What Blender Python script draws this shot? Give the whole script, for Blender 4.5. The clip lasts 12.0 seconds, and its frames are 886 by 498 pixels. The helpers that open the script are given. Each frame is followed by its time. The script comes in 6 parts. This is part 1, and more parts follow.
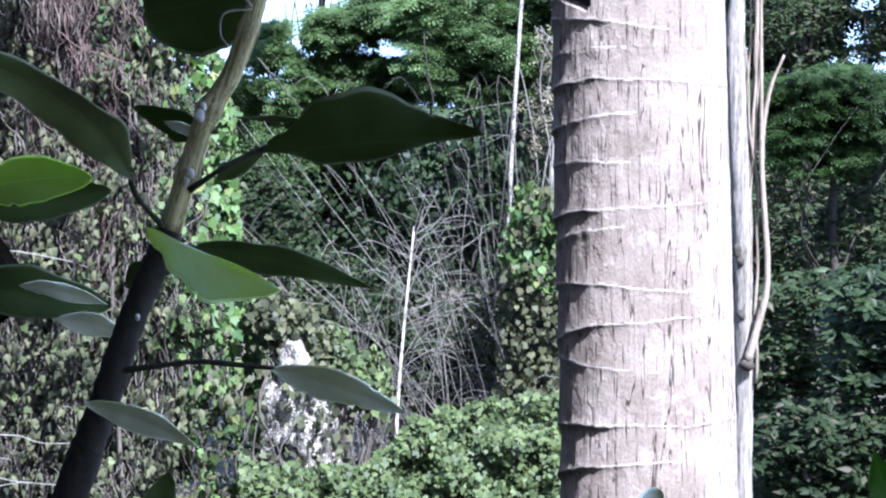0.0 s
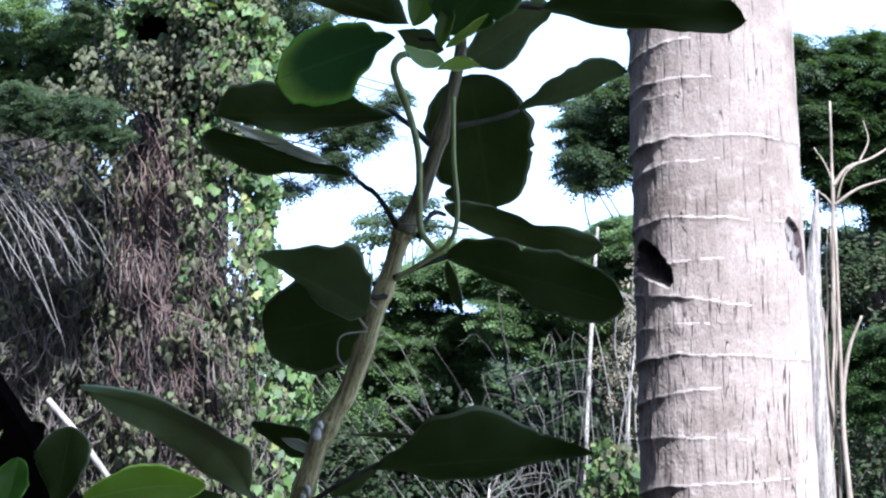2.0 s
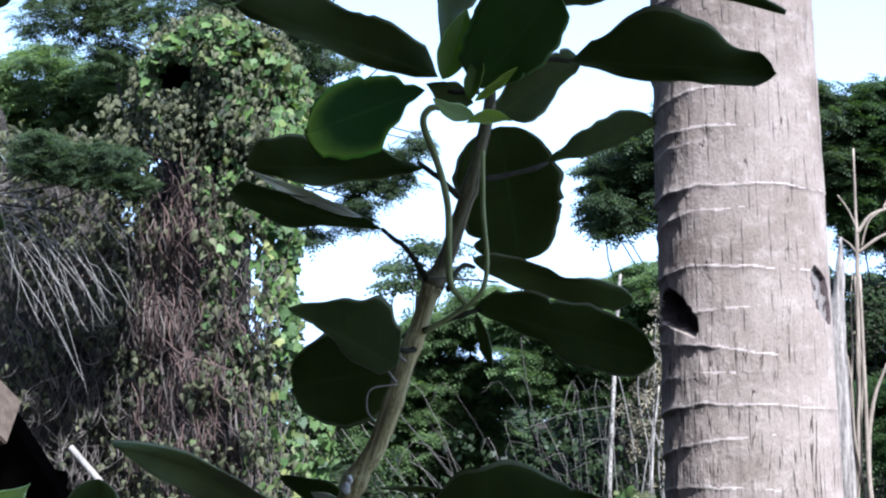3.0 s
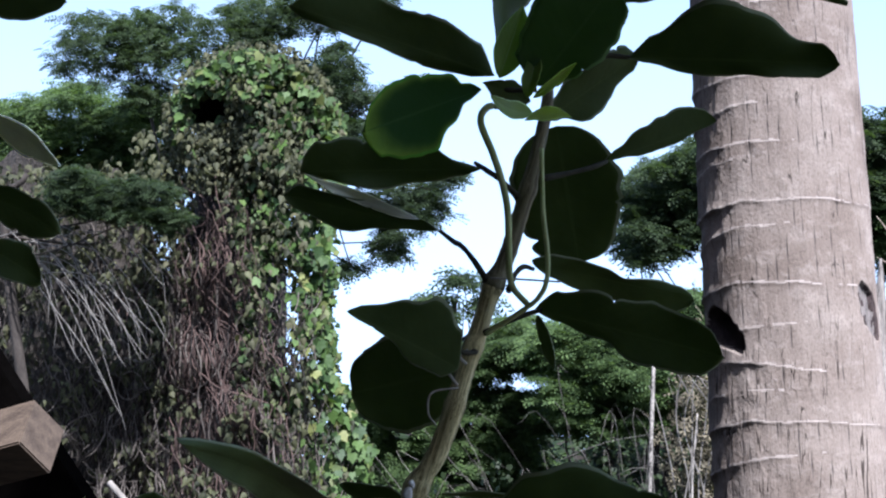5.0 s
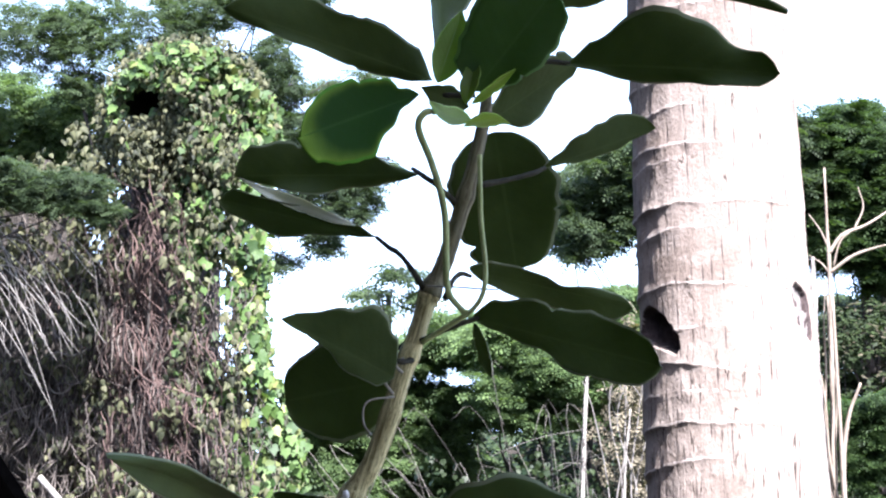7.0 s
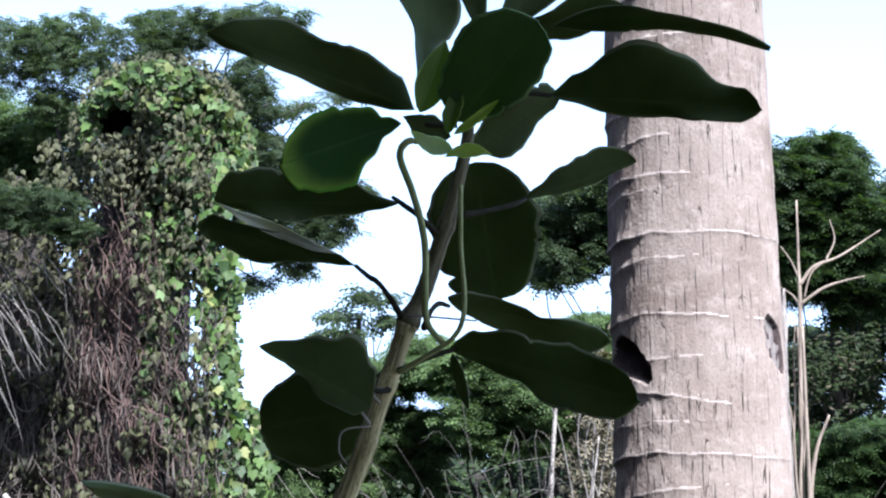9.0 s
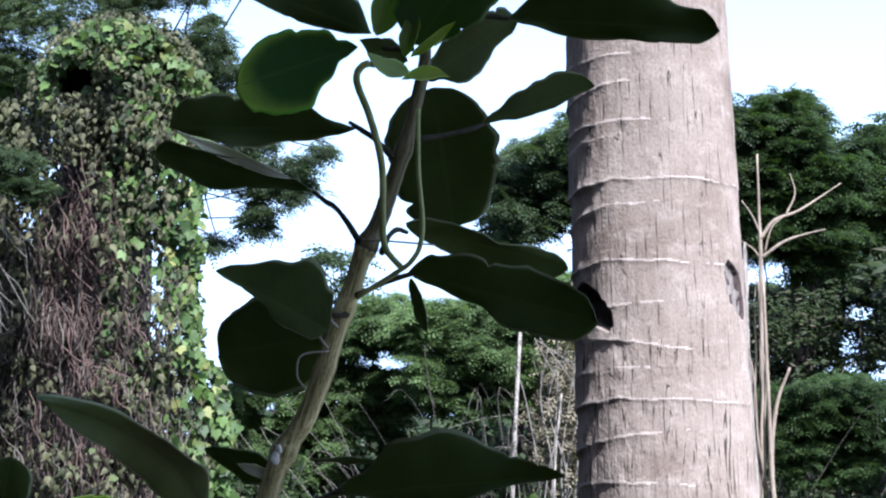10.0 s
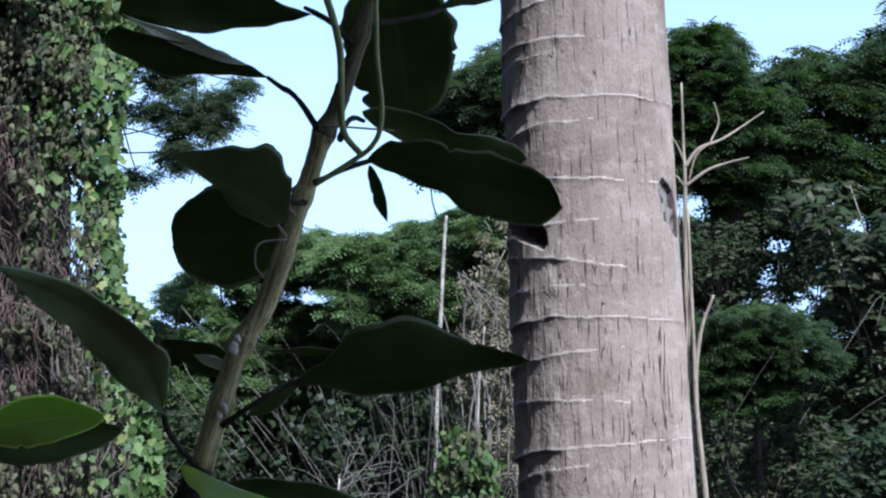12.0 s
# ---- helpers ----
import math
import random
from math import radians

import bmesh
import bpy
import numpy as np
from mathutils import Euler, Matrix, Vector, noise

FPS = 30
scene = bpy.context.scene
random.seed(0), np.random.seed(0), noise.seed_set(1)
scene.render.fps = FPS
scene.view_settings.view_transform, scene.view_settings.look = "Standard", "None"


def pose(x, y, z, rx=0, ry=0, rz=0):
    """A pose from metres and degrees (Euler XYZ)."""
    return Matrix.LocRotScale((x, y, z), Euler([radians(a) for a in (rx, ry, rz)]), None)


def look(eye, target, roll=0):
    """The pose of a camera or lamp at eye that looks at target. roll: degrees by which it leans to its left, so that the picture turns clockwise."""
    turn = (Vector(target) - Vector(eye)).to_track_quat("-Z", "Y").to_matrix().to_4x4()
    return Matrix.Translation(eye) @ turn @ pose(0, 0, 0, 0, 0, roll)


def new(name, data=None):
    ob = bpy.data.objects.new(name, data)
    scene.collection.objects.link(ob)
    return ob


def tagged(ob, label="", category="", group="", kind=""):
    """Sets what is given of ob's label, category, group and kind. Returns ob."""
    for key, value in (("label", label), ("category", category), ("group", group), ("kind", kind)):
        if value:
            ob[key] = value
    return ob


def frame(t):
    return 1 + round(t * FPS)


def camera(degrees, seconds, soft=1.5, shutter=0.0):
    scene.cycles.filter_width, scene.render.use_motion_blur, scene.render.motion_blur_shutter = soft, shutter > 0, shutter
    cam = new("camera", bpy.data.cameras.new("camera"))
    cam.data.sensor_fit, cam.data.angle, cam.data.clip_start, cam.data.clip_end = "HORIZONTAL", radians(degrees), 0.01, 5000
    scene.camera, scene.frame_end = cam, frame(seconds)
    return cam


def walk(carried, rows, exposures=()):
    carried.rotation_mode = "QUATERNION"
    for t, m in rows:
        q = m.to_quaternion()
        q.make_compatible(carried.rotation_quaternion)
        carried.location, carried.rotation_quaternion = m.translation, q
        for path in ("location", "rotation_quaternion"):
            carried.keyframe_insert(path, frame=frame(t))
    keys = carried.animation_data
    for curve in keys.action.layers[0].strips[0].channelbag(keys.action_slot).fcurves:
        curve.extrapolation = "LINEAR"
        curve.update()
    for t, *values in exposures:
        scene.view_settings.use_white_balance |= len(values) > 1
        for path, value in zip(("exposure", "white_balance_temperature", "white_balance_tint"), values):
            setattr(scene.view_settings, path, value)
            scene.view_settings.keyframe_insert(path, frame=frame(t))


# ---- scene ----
# The camera: a long lens held by hand on a veranda, about three metres above the ground.
cam = camera(29.30, 12.0, soft=2.2, shutter=0.0)


def held(eye, yaw, pitch, roll):
    """Pose from the eye and degrees of turn to the left, tilt up and lean."""
    y, p = radians(yaw), radians(pitch)
    ahead = Vector((-math.sin(y) * math.cos(p), math.cos(y) * math.cos(p), math.sin(p)))
    return look(eye, Vector(eye) + ahead, roll)


PATH = [
    (0.0, (0.0612, -0.0063, 2.9771), 0.009, -3.396, 0.484),
    (0.5, (0.0510, -0.0090, 2.9849), 0.500, -1.952, 0.208),
    (1.0, (0.0328, -0.0243, 2.9941), 2.032, -0.712, 0.027),
    (1.5, (0.0248, -0.0320, 3.0089), 2.179, 1.911, 0.046),
    (2.0, (0.0331, -0.0502, 3.0268), 2.512, 5.092, 0.295),
    (2.5, (0.0341, -0.0509, 3.0385), 1.844, 7.344, 0.562),
    (3.0, (0.0269, -0.0480, 3.0320), 3.261, 6.664, 0.321),
    (3.2, (0.0294, -0.0458, 3.0282), 2.955, 6.576, 0.404),
    (4.8, (0.0014, -0.0233, 3.0105), 3.987, 8.059, -0.377),
    (5.0, (0.0050, -0.0268, 3.0099), 4.383, 7.768, -0.396),
    (5.5, (0.0126, -0.0349, 3.0044), 3.866, 3.948, 0.094),
    (5.6, (0.0098, -0.0291, 3.0051), 4.65, 3.81, 0.07),
    (5.7, (0.0070, -0.0233, 3.0059), 3.61, 4.41, 0.05),
    (6.0, (-0.0014, -0.0060, 3.0081), 2.406, 6.271, -0.013),
    (6.5, (0.0012, -0.0090, 3.0075), 2.555, 6.259, -0.707),
    (7.0, (0.0027, -0.0119, 3.0222), 2.162, 7.546, -0.340),
    (7.2, (0.0011, -0.0184, 3.0296), 1.670, 8.289, 0.237),
    (8.8, (-0.0044, -0.0110, 3.0255), 0.964, 8.449, 0.538),
    (9.0, (-0.0038, -0.0100, 3.0270), 1.178, 8.360, 0.599),
    (9.5, (0.0001, -0.0017, 3.0147), 1.027, 7.764, -0.051),
    (10.0, (0.0000, 0.0000, 3.0000), -0.102, 7.055, 0.119),
    (10.5, (0.0005, 0.0045, 2.9919), -1.099, 6.715, -0.456),
    (11.0, (-0.0073, 0.0003, 2.9855), -0.593, 5.847, -0.668),
    (11.5, (-0.0162, 0.0099, 2.9800), -0.819, 5.977, -0.419),
    (12.0, (-0.0298, 0.0256, 2.9649), -2.818, 4.923, -0.510),
]
EXPOSURES = [(0.0, 2.97, 5200, 17), (1.0, 2.97, 5200, 17), (1.6, 2.92, 5300, 16), (2.1, 2.74, 5400, 15), (2.6, 2.54, 5450, 14), (3.2, 2.34, 5450, 14),
             (5.0, 2.09, 5650, 17), (5.6, 2.29, 5850, 16), (5.9, 3.10, 6000, 18), (6.3, 3.58, 5900, 20), (7.0, 3.45, 5900, 20), (7.3, 3.10, 6000, 18),
             (8.8, 2.49, 5700, 16), (9.6, 2.54, 5650, 16), (10.4, 2.19, 5600, 16), (11.0, 1.99, 5350, 18), (11.5, 2.04, 5450, 16), (12.0, 1.81, 5400, 12)]
walk(cam, [(t, held(eye, yaw, pitch, roll)) for t, eye, yaw, pitch, roll in PATH], EXPOSURES)

# Daylight: a hazy sky and one sun, behind the camera and to its right.
SUN_AZ, SUN_EL = 27.0, 50.0
to_sun = Vector((math.sin(radians(SUN_AZ)) * math.cos(radians(SUN_EL)), -math.cos(radians(SUN_AZ)) * math.cos(radians(SUN_EL)),
                 math.sin(radians(SUN_EL))))
world = bpy.data.worlds.new("sky")
scene.world = world
world.use_nodes = True
wn, wl = world.node_tree.nodes, world.node_tree.links
sky = wn.new("ShaderNodeTexSky")
sky.sky_type, sky.sun_disc = "NISHITA", False
sky.sun_elevation, sky.sun_rotation = radians(SUN_EL), math.atan2(to_sun.x, to_sun.y)
sky.air_density, sky.dust_density, sky.ozone_density = 1.0, 2.5, 1.2
coord, cloud_noise, cloud_ramp, cloud_mix = (wn.new("ShaderNodeTexCoord"), wn.new("ShaderNodeTexNoise"), wn.new("ShaderNodeValToRGB"),
                                            wn.new("ShaderNodeMix"))
cloud_noise.inputs["Scale"].default_value, cloud_noise.inputs["Detail"].default_value = 3.5, 6
cloud_ramp.color_ramp.elements[0].position, cloud_ramp.color_ramp.elements[1].position = 0.46, 0.80
cloud_mix.data_type = "RGBA"
cloud_mix.inputs["B"].default_value = (4.6, 6.25, 8.4, 1)
wl.new(coord.outputs["Generated"], cloud_noise.inputs["Vector"])
wl.new(cloud_noise.outputs["Fac"], cloud_ramp.inputs["Fac"])
height, haze, haziest = wn.new("ShaderNodeSeparateXYZ"), wn.new("ShaderNodeMath"), wn.new("ShaderNodeMath")
haze.operation, haze.use_clamp, haziest.operation = "MULTIPLY_ADD", True, "MAXIMUM"
haze.inputs[1].default_value, haze.inputs[2].default_value = -2.1, 1.0
wl.new(coord.outputs["Generated"], height.inputs["Vector"])
wl.new(height.outputs["Z"], haze.inputs[0])
wl.new(cloud_ramp.outputs["Color"], haziest.inputs[0])
wl.new(haze.outputs[0], haziest.inputs[1])
wl.new(haziest.outputs[0], cloud_mix.inputs["Factor"])
wl.new(sky.outputs["Color"], cloud_mix.inputs["A"])
wl.new(cloud_mix.outputs["Result"], wn["Background"].inputs["Color"])
wn["Background"].inputs["Strength"].default_value = 0.06
sun_data = bpy.data.lights.new("sun", "SUN")
sun_data.energy, sun_data.angle, sun_data.color = 3.35, radians(0.6), (1.0, 0.97, 0.92)
sun = new("sun", sun_data)
sun.matrix_world = look((0, -20, 30), Vector((0, -20, 30)) - to_sun)


# ---- materials ----
def nodes_of(name):
    m = bpy.data.materials.new(name)
    m.use_nodes = True
    n = m.node_tree.nodes
    return m, n, m.node_tree.links, n["Principled BSDF"], n["Material Output"]


def ramp(n, stops):
    r = n.new("ShaderNodeValToRGB")
    els = r.color_ramp.elements
    while len(els) < len(stops):
        els.new(0.5)
    for e, (pos, col) in zip(els, stops):
        e.position, e.color = pos, (*col, 1)
    return r


def foliage(name, dark, light, rough=0.5, through_light=0.3, pick="island", blotch=6.0, old=None, gloss=0.3):
    """Leaves: colour differs leaf by leaf, with blotches, and some light shines through."""
    m, n, l, bsdf, out = nodes_of(name)
    if pick == "island":
        rnd = n.new("ShaderNodeNewGeometry").outputs["Random Per Island"]
    else:
        rnd = n.new("ShaderNodeObjectInfo").outputs["Random"]
    stops = [(0.0, dark), (0.8, light)] if old is None else [(0.0, dark), (0.72, light), (0.86, light), (0.93, old)]
    r = ramp(n, stops)
    l.new(rnd, r.inputs["Fac"])
    tc, noise_node = n.new("ShaderNodeTexCoord"), n.new("ShaderNodeTexNoise")
    noise_node.inputs["Scale"].default_value, noise_node.inputs["Detail"].default_value = blotch, 4
    l.new(tc.outputs["Object"], noise_node.inputs["Vector"])
    var = ramp(n, [(0.3, (0.62, 0.62, 0.6)), (0.7, (1.25, 1.2, 1.1))])
    l.new(noise_node.outputs["Fac"], var.inputs["Fac"])
    mul = n.new("ShaderNodeMix")
    mul.data_type, mul.blend_type = "RGBA", "MULTIPLY"
    mul.inputs["Factor"].default_value = 1.0
    l.new(r.outputs["Color"], mul.inputs["A"])
    l.new(var.outputs["Color"], mul.inputs["B"])
    l.new(mul.outputs["Result"], bsdf.inputs["Base Color"])
    bsdf.inputs["Roughness"].default_value = rough
    bsdf.inputs["Specular IOR Level"].default_value = gloss
    tr, mix, warm = n.new("ShaderNodeBsdfTranslucent"), n.new("ShaderNodeMixShader"), n.new("ShaderNodeMix")
    warm.data_type, warm.blend_type = "RGBA", "MULTIPLY"
    warm.inputs["Factor"].default_value = 1.0
    warm.inputs["B"].default_value = (1.25, 1.35, 0.6, 1)
    l.new(mul.outputs["Result"], warm.inputs["A"])
    l.new(warm.outputs["Result"], tr.inputs["Color"])
    mix.inputs["Fac"].default_value = through_light
    l.new(bsdf.outputs["BSDF"], mix.inputs[1])
    l.new(tr.outputs["BSDF"], mix.inputs[2])
    l.new(mix.outputs["Shader"], out.inputs["Surface"])
    return m


def broad_leaf_mat(name, blade, vein, rough=0.42, through_light=0.22, gloss=0.35, second=None, lit_rim=None):
    """A thick leaf with a midrib and side veins, laid out along its length in UV."""
    m, n, l, bsdf, out = nodes_of(name)
    uv, sep = n.new("ShaderNodeUVMap"), n.new("ShaderNodeSeparateXYZ")
    l.new(uv.outputs["UV"], sep.inputs["Vector"])

    def maths(op, a, b=None):
        k = n.new("ShaderNodeMath")
        k.operation = op
        for i, v in enumerate((a, b)):
            if v is None:
                continue
            if isinstance(v, (int, float)):
                k.inputs[i].default_value = v
            else:
                l.new(v, k.inputs[i])
        return k.outputs[0]

    side = maths("ABSOLUTE", maths("SUBTRACT", sep.outputs["Y"], 0.5))
    slant = maths("SUBTRACT", maths("MULTIPLY", sep.outputs["X"], 11.0), maths("MULTIPLY", side, 5.0))
    saw = maths("ABSOLUTE", maths("SUBTRACT", maths("FRACT", slant), 0.5))
    lateral = maths("LESS_THAN", saw, 0.045)
    rib = maths("LESS_THAN", side, 0.018)
    veins = maths("MAXIMUM", maths("MULTIPLY", lateral, 0.12), rib)
    tc, big, fine = n.new("ShaderNodeTexCoord"), n.new("ShaderNodeTexNoise"), n.new("ShaderNodeTexNoise")
    big.inputs["Scale"].default_value, big.inputs["Detail"].default_value = 28, 5
    fine.inputs["Scale"].default_value, fine.inputs["Detail"].default_value = 300, 3
    l.new(tc.outputs["Object"], big.inputs["Vector"])
    l.new(tc.outputs["Object"], fine.inputs["Vector"])
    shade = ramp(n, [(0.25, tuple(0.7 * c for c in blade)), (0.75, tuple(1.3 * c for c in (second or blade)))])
    # second: light on the edges and tip, mixed into the blade colour
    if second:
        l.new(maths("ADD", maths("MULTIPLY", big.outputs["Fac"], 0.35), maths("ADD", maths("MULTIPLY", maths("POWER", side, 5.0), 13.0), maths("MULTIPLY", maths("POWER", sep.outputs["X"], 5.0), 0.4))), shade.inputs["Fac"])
    else:
        l.new(big.outputs["Fac"], shade.inputs["Fac"])
    mix = n.new("ShaderNodeMix")
    mix.data_type = "RGBA"
    mix.inputs["B"].default_value = (*vein, 1)
    l.new(shade.outputs["Color"], mix.inputs["A"])
    l.new(maths("MULTIPLY", veins, 0.7), mix.inputs["Factor"])
    # backlight along the leaf edge, painted as a pale rim
    rimmed = n.new("ShaderNodeMix")
    rimmed.data_type = "RGBA"
    rimmed.inputs["B"].default_value = (*(lit_rim or tuple(4 * c for c in blade)), 1)
    l.new(maths("MULTIPLY", maths("GREATER_THAN", side, 0.46), 0.8), rimmed.inputs["Factor"])
    l.new(mix.outputs["Result"], rimmed.inputs["A"])
    l.new(rimmed.outputs["Result"], bsdf.inputs["Base Color"])
    bsdf.inputs["Roughness"].default_value = rough
    bsdf.inputs["Specular IOR Level"].default_value = gloss
    bump = n.new("ShaderNodeBump")
    bump.inputs["Strength"].default_value, bump.inputs["Distance"].default_value = 0.35, 0.002
    l.new(maths("ADD", maths("MULTIPLY", fine.outputs["Fac"], 0.4), maths("MULTIPLY", saw, 0.22)), bump.inputs["Height"])
    l.new(bump.outputs["Normal"], bsdf.inputs["Normal"])
    tr, ms = n.new("ShaderNodeBsdfTranslucent"), n.new("ShaderNodeMixShader")
    tr.inputs["Color"].default_value = (min(1, blade[0] * 2.2), min(1, blade[1] * 2.2), blade[2] * 0.8, 1)
    ms.inputs["Fac"].default_value = through_light
    l.new(bsdf.outputs["BSDF"], ms.inputs[1])
    l.new(tr.outputs["BSDF"], ms.inputs[2])
    l.new(ms.outputs["Shader"], out.inputs["Surface"])
    return m


def rough_mat(name, dark, light, scale=(8, 8, 8), detail=6, rough=0.85, bump_d=0.01, bump_s=0.6, per="none", lo=0.3, hi=0.7, lean=None):
    """Bark, wood, stone or soil: two colours by noise at two sizes, and relief."""
    m, n, l, bsdf, out = nodes_of(name)
    tc, mp, a, b = n.new("ShaderNodeTexCoord"), n.new("ShaderNodeMapping"), n.new("ShaderNodeTexNoise"), n.new("ShaderNodeTexNoise")
    mp.inputs["Scale"].default_value = scale
    if lean is not None:
        mp.vector_type = "TEXTURE"
        mp.inputs["Rotation"].default_value = (0, radians(lean), 0)
        mp.inputs["Scale"].default_value = tuple(1 / s for s in scale)
    l.new(tc.outputs["Object"], mp.inputs["Vector"])
    for k, s in ((a, 1.0), (b, 7.0)):
        k.inputs["Scale"].default_value, k.inputs["Detail"].default_value = s, detail
        l.new(mp.outputs["Vector"], k.inputs["Vector"])
    add = n.new("ShaderNodeMath")
    add.operation = "MULTIPLY_ADD"
    add.inputs[1].default_value = 0.45
    l.new(b.outputs["Fac"], add.inputs[0])
    half = n.new("ShaderNodeMath")
    half.operation = "MULTIPLY"
    half.inputs[1].default_value = 0.55
    l.new(a.outputs["Fac"], half.inputs[0])
    l.new(half.outputs[0], add.inputs[2])
    fac = add.outputs[0]
    if per == "island":
        geo, k = n.new("ShaderNodeNewGeometry"), n.new("ShaderNodeMath")
        k.operation = "MULTIPLY_ADD"
        k.inputs[1].default_value, k.inputs[2].default_value = 0.5, -0.25
        l.new(geo.outputs["Random Per Island"], k.inputs[0])
        k2 = n.new("ShaderNodeMath")
        k2.operation = "ADD"
        l.new(fac, k2.inputs[0])
        l.new(k.outputs[0], k2.inputs[1])
        fac = k2.outputs[0]
    r = ramp(n, [(lo, dark), (hi, light)])
    l.new(fac, r.inputs["Fac"])
    l.new(r.outputs["Color"], bsdf.inputs["Base Color"])
    bump = n.new("ShaderNodeBump")
    bump.inputs["Strength"].default_value, bump.inputs["Distance"].default_value = bump_s, bump_d
    l.new(add.outputs[0], bump.inputs["Height"])
    l.new(bump.outputs["Normal"], bsdf.inputs["Normal"])
    bsdf.inputs["Roughness"].default_value = rough
    bsdf.inputs["Specular IOR Level"].default_value = 0.25 if rough < 1 else 0.0
    return m


def palm_bark():
    """Grey palm bark: fine grain, pale lichen, and upright cracks."""
    m, n, l, bsdf, out = nodes_of("palm_bark")
    tc = n.new("ShaderNodeTexCoord")

    def tex(kind, scale):
        mp, t = n.new("ShaderNodeMapping"), n.new(kind)
        mp.inputs["Scale"].default_value = scale
        l.new(tc.outputs["Object"], mp.inputs["Vector"])
        l.new(mp.outputs["Vector"], t.inputs["Vector"])
        t.inputs["Scale"].default_value = 1.0
        return t

    big, mid, grain = tex("ShaderNodeTexNoise", (7, 7, 9)), tex("ShaderNodeTexNoise", (60, 60, 34)), tex("ShaderNodeTexNoise", (240, 240, 150))
    for t in (big, mid, grain):
        t.inputs["Detail"].default_value = 6
    uv, mp, cells = n.new("ShaderNodeUVMap"), n.new("ShaderNodeMapping"), n.new("ShaderNodeTexVoronoi")
    mp.inputs["Scale"].default_value = (48, 13, 1)
    l.new(uv.outputs["UV"], mp.inputs["Vector"])
    bend = n.new("ShaderNodeMix")
    bend.data_type, bend.blend_type = "RGBA", "LINEAR_LIGHT"
    bend.inputs["Factor"].default_value = 0.10
    l.new(mp.outputs["Vector"], bend.inputs["A"])
    l.new(mid.outputs["Color"], bend.inputs["B"])
    l.new(bend.outputs["Result"], cells.inputs["Vector"])
    cells.voronoi_dimensions, cells.feature = "2D", "F1"
    cells.inputs["Scale"].default_value, cells.inputs["Randomness"].default_value = 1.0, 0.9
    diff, parts = n.new("ShaderNodeVectorMath"), n.new("ShaderNodeSeparateXYZ")
    diff.operation = "SUBTRACT"
    l.new(bend.outputs["Result"], diff.inputs[0])
    l.new(cells.outputs["Position"], diff.inputs[1])
    l.new(diff.outputs["Vector"], parts.inputs["Vector"])

    def near(value, width):
        k, r = n.new("ShaderNodeMath"), ramp(n, [(0.0, (1, 1, 1)), (width, (0, 0, 0))])
        k.operation = "ABSOLUTE"
        l.new(value, k.inputs[0])
        l.new(k.outputs[0], r.inputs["Fac"])
        return r.outputs["Color"]

    def times(p, q):
        k = n.new("ShaderNodeMath")
        k.operation = "MULTIPLY"
        l.new(p, k.inputs[0])
        l.new(q, k.inputs[1])
        return k

    chosen, hue = ramp(n, [(0.60, (0, 0, 0)), (0.72, (1, 1, 1))]), n.new("ShaderNodeSeparateColor")
    l.new(cells.outputs["Color"], hue.inputs["Color"])
    l.new(hue.outputs["Red"], chosen.inputs["Fac"])
    few = times(times(near(parts.outputs["X"], 0.13), near(parts.outputs["Y"], 0.42)).outputs[0], chosen.outputs["Color"])
    base = ramp(n, [(0.3, (0.166, 0.133, 0.110)), (0.5, (0.212, 0.174, 0.147)), (0.7, (0.245, 0.206, 0.176))])
    l.new(big.outputs["Fac"], base.inputs["Fac"])
    speck = ramp(n, [(0.30, (0.74, 0.73, 0.72)), (0.45, (0.95, 0.95, 0.95)), (0.7, (1.10, 1.10, 1.10))])
    l.new(grain.outputs["Fac"], speck.inputs["Fac"])
    mul, dk, crust = n.new("ShaderNodeMix"), n.new("ShaderNodeMix"), n.new("ShaderNodeMix")
    mul.data_type, mul.blend_type, dk.data_type, crust.data_type = "RGBA", "MULTIPLY", "RGBA", "RGBA"
    mul.inputs["Factor"].default_value = 1.0
    # pale lichen crust in ragged patches
    patch, flecks = tex("ShaderNodeTexNoise", (16, 16, 26)), ramp(n, [(0.50, (0, 0, 0)), (0.62, (0.55, 0.55, 0.55))])
    patch.inputs["Detail"].default_value, patch.inputs["Roughness"].default_value = 8, 0.72
    l.new(patch.outputs["Fac"], flecks.inputs["Fac"])
    l.new(base.outputs["Color"], crust.inputs["A"])
    crust.inputs["B"].default_value = (0.32, 0.278, 0.243, 1)
    l.new(flecks.outputs["Color"], crust.inputs["Factor"])
    l.new(crust.outputs["Result"], mul.inputs["A"])
    l.new(speck.outputs["Color"], mul.inputs["B"])
    l.new(mul.outputs["Result"], dk.inputs["A"])
    dk.inputs["B"].default_value = (0.05, 0.042, 0.04, 1)
    l.new(few.outputs[0], dk.inputs["Factor"])
    # long wandering cracks
    fissure = tex("ShaderNodeTexNoise", (34, 34, 2.3))
    fissure.inputs["Detail"].default_value, fissure.inputs["Distortion"].default_value = 3.5, 0.5
    line = ramp(n, [(0.40, (1, 1, 1)), (0.484, (1, 1, 1)), (0.493, (0.10, 0.09, 0.085)), (0.501, (0.10, 0.09, 0.085)), (0.510, (1.1, 1.1, 1.1)), (0.53, (1, 1, 1))])
    l.new(fissure.outputs["Fac"], line.inputs["Fac"])
    fissured = n.new("ShaderNodeMix")
    fissured.data_type, fissured.blend_type = "RGBA", "MULTIPLY"
    where, fade = tex("ShaderNodeTexNoise", (22, 22, 11)), ramp(n, [(0.47, (0.0, 0.0, 0.0)), (0.54, (0.92, 0.92, 0.92))])
    where.inputs["Detail"].default_value = 3
